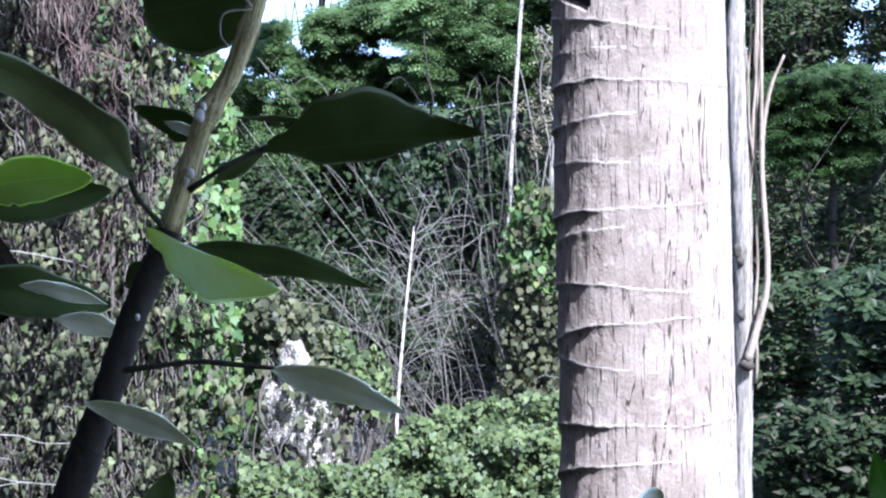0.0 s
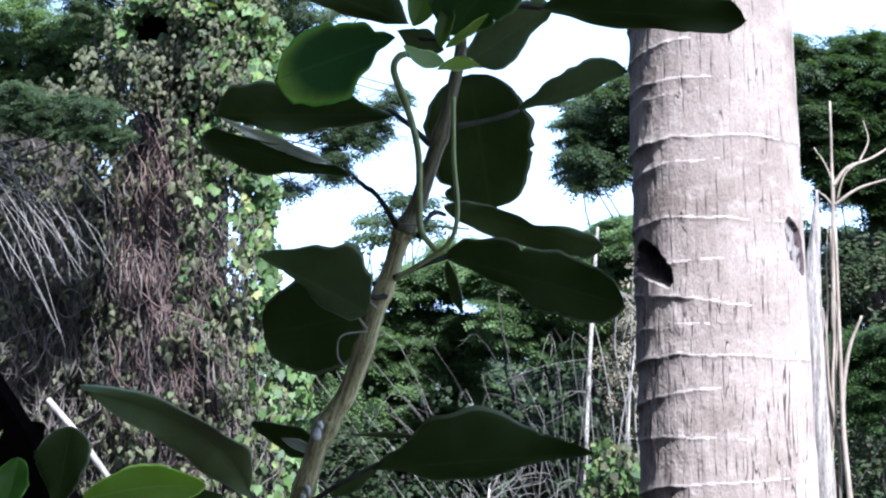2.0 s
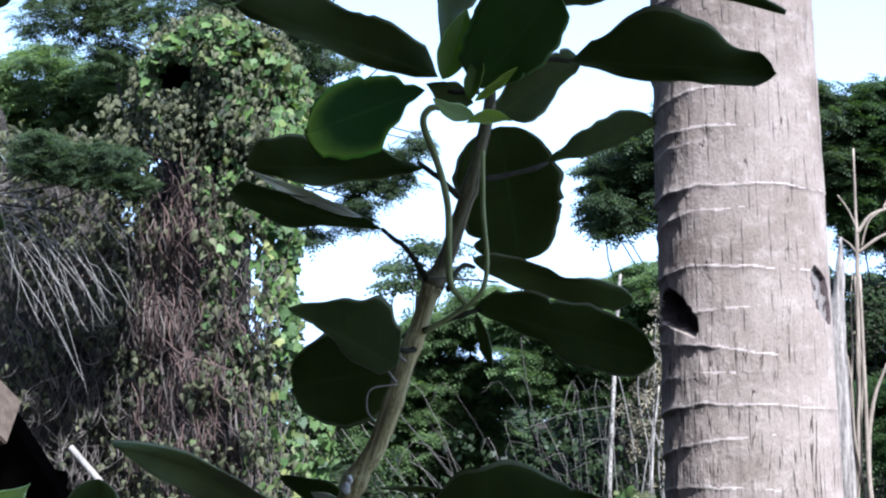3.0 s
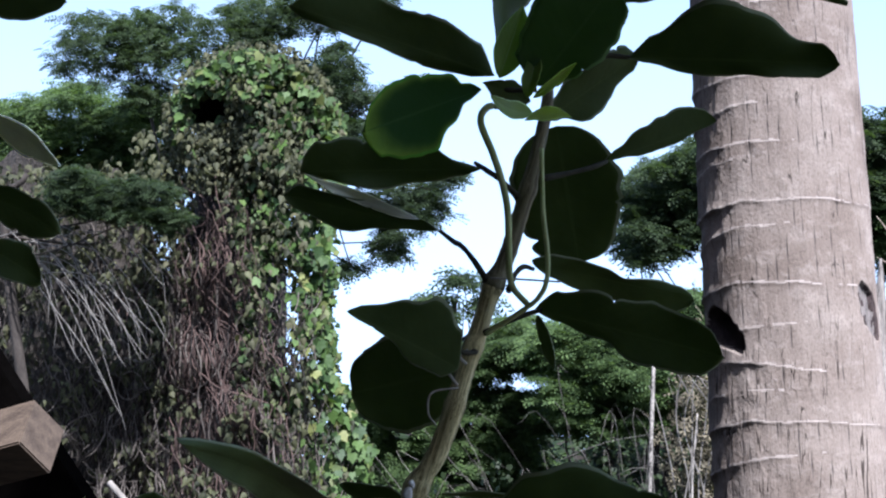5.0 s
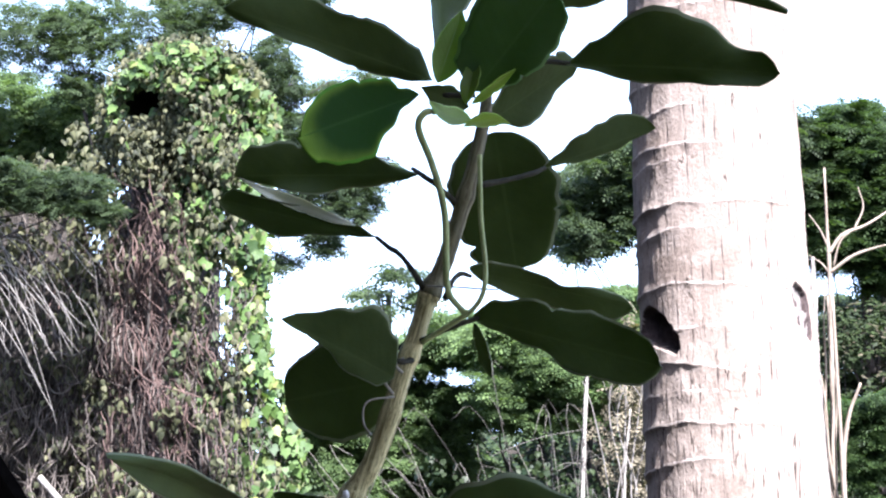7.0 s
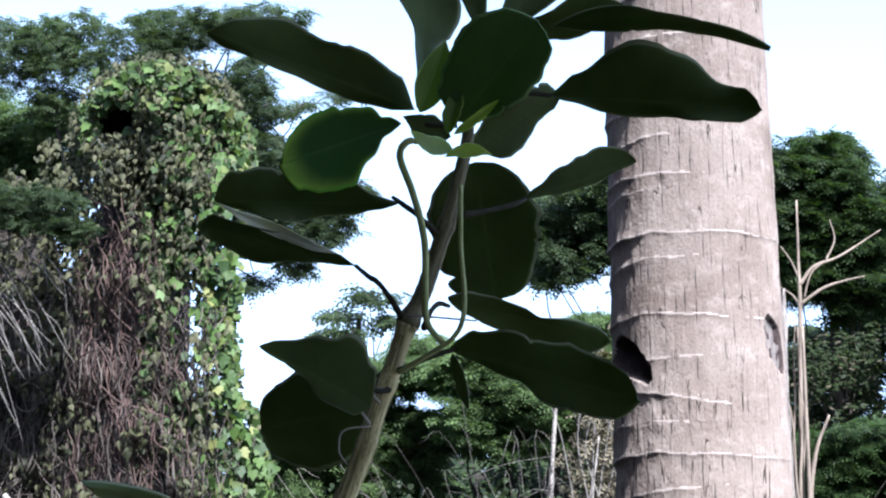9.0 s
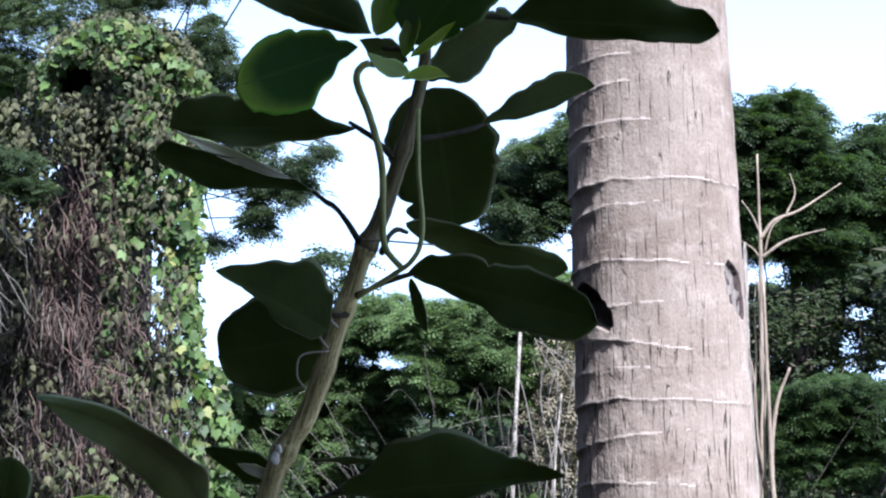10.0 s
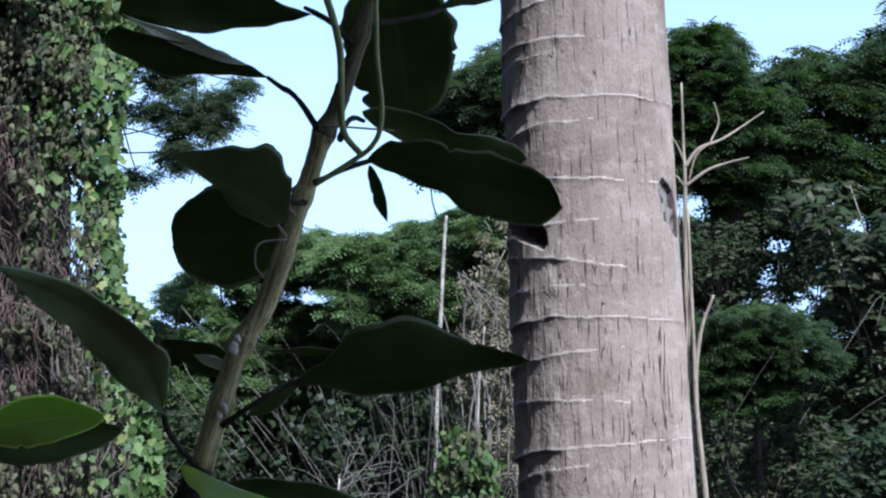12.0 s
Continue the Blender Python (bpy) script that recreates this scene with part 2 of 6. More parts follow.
    # the older bark lower down is more cracked
    place, older, worn = n.new("ShaderNodeSeparateXYZ"), n.new("ShaderNodeMapRange"), n.new("ShaderNodeMath")
    l.new(tc.outputs["Object"], place.inputs["Vector"])
    l.new(place.outputs["Z"], older.inputs["Value"])
    older.inputs["From Min"].default_value, older.inputs["From Max"].default_value = 2.8, 3.5
    older.inputs["To Min"].default_value, older.inputs["To Max"].default_value = 0.07, -0.07
    worn.operation = "ADD"
    l.new(where.outputs["Fac"], worn.inputs[0])
    l.new(older.outputs["Result"], worn.inputs[1])
    l.new(worn.outputs[0], fade.inputs["Fac"])
    l.new(fade.outputs["Color"], fissured.inputs["Factor"])
    l.new(dk.outputs["Result"], fissured.inputs["A"])
    l.new(line.outputs["Color"], fissured.inputs["B"])
    l.new(fissured.outputs["Result"], bsdf.inputs["Base Color"])
    bsdf.inputs["Diffuse Roughness"].default_value = 0.6
    h = n.new("ShaderNodeMath")
    h.operation = "MULTIPLY_ADD"
    h.inputs[1].default_value = -1.2
    l.new(few.outputs[0], h.inputs[0])
    h2 = n.new("ShaderNodeMath")
    h2.operation = "ADD"
    deep = n.new("ShaderNodeMath")
    deep.operation = "MULTIPLY_ADD"
    deep.inputs[1].default_value = 0.8
    cracks = times(line.outputs["Color"], fade.outputs["Color"])
    l.new(cracks.outputs[0], deep.inputs[0])
    l.new(patch.outputs["Fac"], deep.inputs[2])
    l.new(deep.outputs[0], h2.inputs[0])
    l.new(grain.outputs["Fac"], h2.inputs[1])
    l.new(h2.outputs[0], h.inputs[2])
    bump = n.new("ShaderNodeBump")
    bump.inputs["Strength"].default_value, bump.inputs["Distance"].default_value = 0.5, 0.004
    l.new(h.outputs[0], bump.inputs["Height"])
    l.new(bump.outputs["Normal"], bsdf.inputs["Normal"])
    bsdf.inputs["Roughness"].default_value = 0.9
    bsdf.inputs["Specular IOR Level"].default_value = 0.15
    return m


BARK_PALM = palm_bark()
ROT = rough_mat("rotten_wood", (0.016, 0.011, 0.011), (0.07, 0.05, 0.045), (40, 40, 20), bump_d=0.01)
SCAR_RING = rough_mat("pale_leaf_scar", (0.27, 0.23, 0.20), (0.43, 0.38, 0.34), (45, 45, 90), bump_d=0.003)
KNOT = rough_mat("weathered_knot", (0.085, 0.075, 0.068), (0.22, 0.195, 0.178), (70, 70, 25), bump_d=0.01)
LEAF_DEEP = broad_leaf_mat("deep_green_leaf", (0.078, 0.110, 0.034), (0.11, 0.15, 0.05), 0.55, 0.25, 0.10, lit_rim=(0.36, 0.40, 0.24))
LEAF_MID = broad_leaf_mat("green_leaf", (0.10, 0.17, 0.065), (0.13, 0.20, 0.08), 0.5, 0.3, 0.2)
LEAF_YOUNG = broad_leaf_mat("young_leaf", (0.10, 0.21, 0.03), (0.25, 0.36, 0.1), 0.4, 0.35)
LEAF_BUD = broad_leaf_mat("unfolding_leaf", (0.20, 0.30, 0.075), (0.50, 0.56, 0.28), 0.4, 0.35)
# the yellow is light on the leaf's edge, put into its colour
LEAF_LIT = broad_leaf_mat("lit_edge_leaf", (0.03, 0.098, 0.010), (0.05, 0.12, 0.02), 0.6, 0.35, 0.1, second=(0.28, 0.46, 0.05))
LEAF_PALE = broad_leaf_mat("pale_leaf", (0.40, 0.53, 0.31), (0.49, 0.61, 0.37), 0.38, 0.42, 0.4)
LEAF_YELLOW = broad_leaf_mat("yellow_green_leaf", (0.34, 0.47, 0.09), (0.5, 0.56, 0.25), 0.4, 0.3)
# pale grey blade: the sky's sheen is painted into the colour
LEAF_SHEEN = broad_leaf_mat("sky_sheen_leaf", (0.62, 0.63, 0.48), (0.70, 0.70, 0.56), 0.3, 0.15, 0.6)
STEM = rough_mat("green_brown_stem", (0.17, 0.130, 0.045), (0.80, 0.70, 0.35), (300, 300, 7), rough=0.6, bump_d=0.0014, lo=0.42, hi=0.57, lean=17)
STEM_UPPER = rough_mat("grey_green_stem", (0.05, 0.045, 0.022), (0.29, 0.255, 0.15), (340, 340, 9), rough=0.7, bump_d=0.0012, lo=0.34, hi=0.58, lean=17)
STEM_DARK = rough_mat("dark_stem", (0.02, 0.018, 0.015), (0.06, 0.05, 0.04), (120, 120, 30), bump_d=0.002)
SCAR = rough_mat("stem_scar", (0.72, 0.68, 0.60), (0.92, 0.90, 0.84), (260, 260, 260), bump_d=0.002)
PETIOLE = rough_mat("petiole", (0.022, 0.021, 0.015), (0.07, 0.066, 0.042), (150, 150, 150), rough=0.85, bump_d=0.001)
ROOT_GREEN = rough_mat("green_root", (0.30, 0.36, 0.11), (0.56, 0.6, 0.27), (150, 150, 60), rough=0.5, bump_d=0.001)
ROOT_PALE = rough_mat("pale_root", (0.3, 0.27, 0.2), (0.5, 0.46, 0.38), (150, 150, 60), rough=0.6, bump_d=0.001)
BARK_GREY = rough_mat("grey_bark", (0.1, 0.09, 0.075), (0.3, 0.27, 0.23), (14, 14, 5), bump_d=0.02)
BARK_PALE = rough_mat("pale_bark", (0.24, 0.21, 0.18), (0.52, 0.47, 0.42), (30, 30, 6), bump_d=0.008)
WOOD_GREY = rough_mat("weathered_grey_wood", (0.06, 0.052, 0.045), (0.34, 0.305, 0.27), (55, 55, 3.5), bump_d=0.02, bump_s=1.0, lo=0.36, hi=0.6)
BARK_TAN = rough_mat("tan_bark", (0.07, 0.054, 0.041), (0.30, 0.25, 0.195), (40, 40, 5), bump_d=0.006)
BARK_POLE = rough_mat("mottled_pole_bark", (0.04, 0.036, 0.03), (0.29, 0.265, 0.23), (9, 9, 5), bump_d=0.01, lo=0.4, hi=0.58)
BARK_DARK = rough_mat("dark_bark", (0.014, 0.011, 0.009), (0.05, 0.042, 0.034), (6, 6, 3), bump_d=0.03)
STRAND = rough_mat("hanging_strand", (0.015, 0.012, 0.010), (0.102, 0.087, 0.073), (5, 5, 2), bump_d=0.004, per="island")
DRY = rough_mat("dry_stem", (0.028, 0.025, 0.021), (0.165, 0.152, 0.130), (5, 5, 2), bump_d=0.004, per="island")
STRAND_RED = rough_mat("reddish_strand", (0.020, 0.013, 0.011), (0.088, 0.058, 0.048), (5, 5, 2), bump_d=0.004, per="island")
TWIG_PALE = rough_mat("pale_twig", (0.06, 0.055, 0.048), (0.20, 0.185, 0.164), (8, 8, 3), bump_d=0.003, per="island")
TWIG_GREY = rough_mat("grey_twig", (0.05, 0.046, 0.041), (0.19, 0.178, 0.158), (8, 8, 3), bump_d=0.003, per="island")
# brown filler bodies; the shade in gaps before them is in this colour
CORE_SHADE = rough_mat("gap_shade_core", (0.008, 0.0075, 0.006), (0.045, 0.037, 0.029), (3, 3, 1.4), bump_d=0.25, bump_s=1.0)
SOIL = rough_mat("leaf_litter_soil", (0.03, 0.025, 0.017), (0.09, 0.076, 0.053), (1.3, 1.3, 1.3), bump_d=0.06)
ROCK = rough_mat("pale_rock", (0.03, 0.027, 0.022), (0.36, 0.33, 0.28), (7, 7, 4), bump_d=0.15, bump_s=1.0, lo=0.42, hi=0.6)
SAWN = rough_mat("sawn_timber", (0.028, 0.02, 0.015), (0.12, 0.09, 0.065), (5, 40, 40), bump_d=0.006)
BOARDS = rough_mat("worn_floor_boards", (0.07, 0.055, 0.042), (0.24, 0.19, 0.15), (2, 30, 30), bump_d=0.003)
# timber near black: the shade on it is put into its colour
TIMBER_SHADED = rough_mat("shade_darkened_timber", (0.0008, 0.0007, 0.0006), (0.0025, 0.0022, 0.002), (30, 5, 30), bump_d=0.004, rough=1.0)
PLASTER = rough_mat("plaster", (0.5, 0.48, 0.44), (0.62, 0.6, 0.55), (3, 3, 3), bump_d=0.004)
TIN = rough_mat("weathered_roof", (0.16, 0.13, 0.12), (0.3, 0.27, 0.25), (2, 6, 2), rough=0.6, bump_d=0.006)
VINE_BRIGHT = foliage("bright_vine_leaf", (0.02, 0.042, 0.013), (0.068, 0.116, 0.034), 0.55, 0.24, old=(0.105, 0.128, 0.045), gloss=0.2)
VINE_DULL = foliage("dull_vine_leaf", (0.014, 0.018, 0.010), (0.076, 0.082, 0.045), 0.6, 0.25, old=(0.086, 0.086, 0.050), gloss=0.15)
VINE_PIECE = foliage("vine_leaf", (0.02, 0.046, 0.013), (0.068, 0.122, 0.032), 0.55, 0.2, pick="object", blotch=14, old=(0.15, 0.17, 0.06), gloss=0.2)
IVY = foliage("ground_ivy", (0.026, 0.040, 0.016), (0.074, 0.099, 0.038), 0.55, 0.22, gloss=0.2)
# one feathery leaf in three tones: sun and forest shade are in the colour
FROND_SHADED = foliage("shaded_feathery_leaf", (0.018, 0.032, 0.016), (0.044, 0.068, 0.031), 0.6, 0.4, blotch=0.7, gloss=0.15)
FROND_SUNLIT = foliage("sunlit_feathery_leaf", (0.034, 0.061, 0.027), (0.090, 0.142, 0.054), 0.6, 0.42, blotch=0.7, gloss=0.15)
FROND_DEEP_SHADE = foliage("deep_shade_feathery_leaf", (0.012, 0.026, 0.009), (0.036, 0.065, 0.020), 0.6, 0.4, blotch=0.7, gloss=0.15)
# undergrowth: the shade of trees not built here is put into the leaf colour
BUSH_SHADED = foliage("shaded_bush_leaf", (0.010, 0.018, 0.007), (0.023, 0.037, 0.013), 0.6, 0.3, gloss=0.15, blotch=0.6, old=(0.07, 0.065, 0.045))

DRY_LEAF = foliage("dry_leaf", (0.05, 0.046, 0.033), (0.17, 0.152, 0.112), 0.7, 0.25, gloss=0.1)
GROUND_LEAF = foliage("creeping_leaf", (0.012, 0.03, 0.008), (0.05, 0.085, 0.025), 0.55, 0.2, blotch=1.2)
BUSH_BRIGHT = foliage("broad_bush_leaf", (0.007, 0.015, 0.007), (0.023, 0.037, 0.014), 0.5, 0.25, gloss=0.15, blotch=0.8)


# ---- building helpers ----
def spot(u, v, d):
    """A place d metres ahead of the veranda's rail; u and v are thousandths of d to the right and above eye level."""
    return Vector((u * d / 1000, d, 3.0 + v * d / 1000))


def part(name, mesh, material, parent=None, label="", kind=""):
    """Links a mesh or a bmesh as one object under a thing."""
    if isinstance(mesh, bmesh.types.BMesh):
        me = bpy.data.meshes.new(name)
        mesh.to_mesh(me)
        mesh.free()
        mesh = me
    if material is not None and not mesh.materials:
        mesh.materials.append(material)
    ob = new(name, mesh)
    if parent is not None:
        ob.parent = parent
        ob.matrix_parent_inverse = Matrix.Translation(parent.location).inverted()
    return tagged(ob, label, kind=kind)


def smooth(me):
    me.polygons.foreach_set("use_smooth", np.ones(len(me.polygons), dtype=bool))
    return me


def tri_mesh(name, verts, tris):
    me = bpy.data.meshes.new(name)
    verts, tris = np.asarray(verts, np.float32), np.asarray(tris, np.int32)
    me.vertices.add(len(verts))
    me.vertices.foreach_set("co", verts.ravel())
    me.loops.add(tris.size)
    me.loops.foreach_set("vertex_index", tris.ravel())
    me.polygons.add(len(tris))
    me.polygons.foreach_set("loop_start", np.arange(0, tris.size, 3, dtype=np.int32))
    me.update(calc_edges=True)
    me.validate()
    return me


def unit(a):
    return a / np.maximum(np.linalg.norm(a, axis=-1, keepdims=True), 1e-9)


def scatter(name, template, places, ahead, up, sizes):
    """One mesh with a copy of the template at each place. Template: x across, y along, z up."""
    tv, tf = template
    ahead = unit(ahead)
    across = unit(np.cross(ahead, up))
    up = np.cross(across, ahead)
    basis = np.stack([across, ahead, up], 1)
    verts = places[:, None] + np.einsum("vk,nkj->nvj", tv, basis) * sizes[:, None, None]
    tris = tf[None] + (np.arange(len(places)) * len(tv))[:, None, None]
    return tri_mesh(name, verts.reshape(-1, 3), tris.reshape(-1, 3))


def lobed_leaf():
    half = [(0.0, 0.0), (0.26, -0.08), (0.5, 0.1), (0.42, 0.32), (0.52, 0.52), (0.28, 0.62), (0.14, 0.84)]
    ring = half + [(0.0, 1.05)] + [(-x, y) for x, y in half[:0:-1]]
    tv = [(0, 0.38, 0.0)] + [(x, y, -0.28 * x * x - 0.12 * max(0, y - 0.4) + 0.05) for x, y in ring]
    tf = [(0, 1 + k, 1 + (k + 1) % len(ring)) for k in range(len(ring))]
    return np.array(tv, float), np.array(tf)


def drooping_leaf():
    half = [(0.0, 0.0), (0.22, -0.07), (0.38, 0.12), (0.35, 0.36), (0.19, 0.66)]
    ring = half + [(0.0, 1.12)] + [(-x, y) for x, y in half[:0:-1]]
    tv = [(0, 0.34, 0.06)] + [(x, y, -0.45 * abs(x) - 0.16 * y * y) for x, y in ring]
    tf = [(0, 1 + k, 1 + (k + 1) % len(ring)) for k in range(len(ring))]
    return np.array(tv, float), np.array(tf)


def simple_leaf():
    tv = [(0, 0, 0), (0.24, 0.38, -0.07), (0, 0.45, 0.03), (-0.24, 0.38, -0.07), (0, 1, -0.1)]
    return np.array(tv, float), np.array([(0, 1, 2), (0, 2, 3), (1, 4, 2), (2, 4, 3)])


def feather(pairs=4):
    """A feathery leaf: pairs of narrow leaflets along a drooping rib."""
    tv, tf = [], []
    for k in range(pairs):
        y = (k + 0.5) / pairs
        z = -0.22 * y * y
        reach = 0.34 * math.sin(math.pi * (0.18 + 0.72 * y)) + 0.04
        for s in (-1, 1):
            i = len(tv)
            tv += [(0.0, y - 0.09, z), (s * reach * 0.4, y + 0.15, z - 0.02), (s * reach, y + 0.07, z - 0.07)]
            tf.append((i, i + 1, i + 2) if s < 0 else (i + 1, i, i + 2))
    return np.array(tv, float), np.array(tf)


LOBED, DROOPING, SIMPLE, FEATHER = lobed_leaf(), drooping_leaf(), simple_leaf(), feather()


def tube(points, radii, sides=8, rough=0.0, seed=0):
    """Verts and tris of a tapering tube along points, closed at both ends."""
    pts = np.asarray(points, float)
    n = len(pts)
    radii = np.broadcast_to(np.asarray(radii, float), (n,)) if np.ndim(radii) == 0 or len(np.atleast_1d(radii)) == n else np.interp(
        np.linspace(0, 1, n), np.linspace(0, 1, len(radii)), radii)
    tang = unit(np.gradient(pts, axis=0))
    ref = np.array([0.31, 0.17, 0.93]) if abs(tang[:, 2]).mean() < 0.8 else np.array([0.9, 0.38, 0.1])
    a = unit(np.cross(tang, ref))
    b = np.cross(tang, a)
    ang = np.linspace(0, 2 * math.pi, sides, endpoint=False)
    rng = np.random.default_rng(seed)
    wob = 1 + rough * rng.uniform(-1, 1, (n, sides))
    ring = pts[:, None] + (radii[:, None] * wob)[..., None] * (np.cos(ang)[None, :, None] * a[:, None] + np.sin(ang)[None, :, None] * b[:, None])
    verts = np.concatenate([ring.reshape(-1, 3), pts[:1], pts[-1:]])
    i, j = np.meshgrid(np.arange(n - 1), np.arange(sides), indexing="ij")
    p, q = i * sides + j, i * sides + (j + 1) % sides
    tris = np.concatenate([np.stack([p, q, p + sides], -1).reshape(-1, 3), np.stack([q, q + sides, p + sides], -1).reshape(-1, 3)])
    k = np.arange(sides)
    cap0 = np.stack([np.full(sides, n * sides), (k + 1) % sides, k], -1)
    cap1 = np.stack([np.full(sides, n * sides + 1), (n - 1) * sides + k, (n - 1) * sides + (k + 1) % sides], -1)
    return verts, np.concatenate([tris, cap0, cap1])


def joined(name, pieces):
    vs, ts, base = [], [], 0
    for v, t in pieces:
        vs.append(v)
        ts.append(t + base)
        base += len(v)
    return smooth(tri_mesh(name, np.concatenate(vs), np.concatenate(ts)))


def curve(points, steps=8):
    """A smooth line through the points."""
    p = [Vector(x) for x in points]
    p = [2 * p[0] - p[1]] + p + [2 * p[-1] - p[-2]]
    out = []
    for k in range(1, len(p) - 2):
        for s in range(steps):
            t = s / steps
            a, b, c, d = p[k - 1], p[k], p[k + 1], p[k + 2]
            out.append(0.5 * ((2 * b) + (c - a) * t + (2 * a - 5 * b + 4 * c - d) * t * t + (3 * b - a - 3 * c + d) * t ** 3))
    out.append(p[-2])
    return [tuple(x) for x in out]


def lumps(center, radii, rows=40, cols=48, rough=0.25, freq=1.2, seed=0.0):
    """A closed lumpy body."""
    vs = []
    c = Vector(center)
    for i in range(rows + 1):
        th = math.pi * i / rows
        for j in range(cols):
            ph = 2 * math.pi * j / cols
            d = Vector((math.sin(th) * math.cos(ph), math.sin(th) * math.sin(ph), math.cos(th)))
            p = Vector((d.x * radii[0], d.y * radii[1], d.z * radii[2]))
            k = 1 + rough * (noise.fractal(p * freq + Vector((seed, seed * 2, 0)), 0.9, 2.1, 4))
            vs.append(c + p * k)
    tris = []
    for i in range(rows):
        for j in range(cols):
            a, b = i * cols + j, i * cols + (j + 1) % cols
            tris += [(a, b, a + cols), (b, b + cols, a + cols)]
    return np.array([tuple(v) for v in vs]), np.array(tris)


def thing(name, place, label, category, group="", kind=""):
    ob = new(name)
    ob.empty_display_size = 0.1
    ob.location = place
    bpy.context.view_layer.update()
    return tagged(ob, label, category, group, kind)


# ---- the ground and the house behind the camera ----
def ground_z(y):
    """The ground falls away from the garden towards the forest."""
    k = min(1.0, max(0.0, (y - 6.5) / 6.0))
    return -1.35 * k * k * (3 - 2 * k)


def build_ground():
    nx, ny = 121, 121
    xs = np.sign(np.linspace(-1, 1, nx)) * np.abs(np.linspace(-1, 1, nx)) ** 3 * 1500
    ys = np.sign(np.linspace(-1, 1, ny)) * np.abs(np.linspace(-1, 1, ny)) ** 3 * 1500 + 15
    vs = []
    for y in ys:
        for x in xs:
            far = min(1.0, max(0.0, (math.hypot(x, y - 5) - 8) / 25))
            vs.append((x, y, ground_z(y) + 0.06 * noise.noise(Vector((x * 0.5, y * 0.5, 0))) + 0.5 * far * noise.noise(Vector((x * 0.06, y * 0.06, 3)))))
    tris = []
    for i in range(ny - 1):
        for j in range(nx - 1):
            a = i * nx + j
            tris += [(a, a + 1, a + nx), (a + 1, a + nx + 1, a + nx)]
    return tagged(part("ground", smooth(tri_mesh("ground", vs, tris)), SOIL), "dark soil covered with dry leaf litter", "ground", kind="structure")


def box(x0, x1, y0, y1, z0, z1, bevel=0.004):
    bm = bmesh.new()
    bmesh.ops.create_cube(bm, size=1, matrix=Matrix.Translation(((x0 + x1) / 2, (y0 + y1) / 2, (z0 + z1) / 2)) @ Matrix.Diagonal((x1 - x0, y1 - y0, z1 - z0, 1)))
    bmesh.ops.bevel(bm, geom=bm.edges[:], offset=bevel, segments=2, affect="EDGES")
    return bm


build_ground()
tagged(part("wall_house", box(-4.5, 4.5, -2.9, -2.7, 0, 4.9), PLASTER), "plain pale plastered house wall", "wall", kind="structure")
tagged(part("floor_veranda", box(-3.19, 4.5, -2.69, 0.35, 1.2, 1.4), BOARDS), "worn boarded veranda floor", "floor", kind="structure")
# unseen wall, added to cut sky light on the palm's left side
tagged(part("wall_light_block", box(-3.4, -3.2, -2.7, 7.4, -0.3, 10.0), TIMBER_SHADED), "unseen dark wall added to block sky light from the left", "wall", kind="structure")
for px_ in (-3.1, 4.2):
    tagged(part("post_veranda", box(px_ - 0.06, px_ + 0.06, 0.2, 0.32, 0, 4.42), TIMBER_SHADED), "dark square veranda post", "post", kind="structure")
# out of view; its overhang is set to keep sun off the near plant
tagged(part("roof_veranda", box(-3.19, 4.6, -3.1, 0.82, 4.5, 4.56), TIN), "unseen weathered metal veranda roof that shades the plant", "roof", kind="structure")


# ---- the palm ----
# Leaf scars round the palm: height, fall towards the shaded edge, trend towards the lit edge, strength, and how far round they reach.
UPPER_RINGS = [(4.00, 0.012, 0.02, 0.9, 1.7), (3.845, 0.01, 0.01, 0.6, 1.3), (3.784, 0.032, 0.02, 0.8, 1.2), (3.705, 0.016, -0.005, 0.7, 1.6),
               (3.672, 0.022, 0.01, 0.6, 1.2), (3.578, 0.022, 0.0, 1.2, 2.9), (3.525, 0.042, 0.005, 1.0, 1.3), (3.408, 0.022, -0.01, 0.9, 2.2),
               (3.312, 0.03, 0.02, 0.8, 1.5), (3.243, -0.008, -0.04, 1.0, 1.6), (3.182, 0.02, 0.005, 0.5, 1.7), (3.12, 0.026, -0.008, 1.2, 2.9)]
LOWER_RINGS = [(3.04, 0.036, 0.027, 1.0, 1.5), (2.949, 0.014, -0.01, 0.7, 1.5), (2.846, 0.026, 0.02, 1.1, 2.7), (2.803, 0.04, 0.035, 0.9, 1.3),
               (2.694, 0.012, -0.02, 0.9, 2.5), (2.606, 0.055, 0.03, 1.1, 2.4), (2.518, -0.01, -0.01, 0.8, 1.5), (2.398, 0.026, 0.004, 1.2, 2.8),
               (2.31, 0.052, 0.03, 1.1, 2.0)]


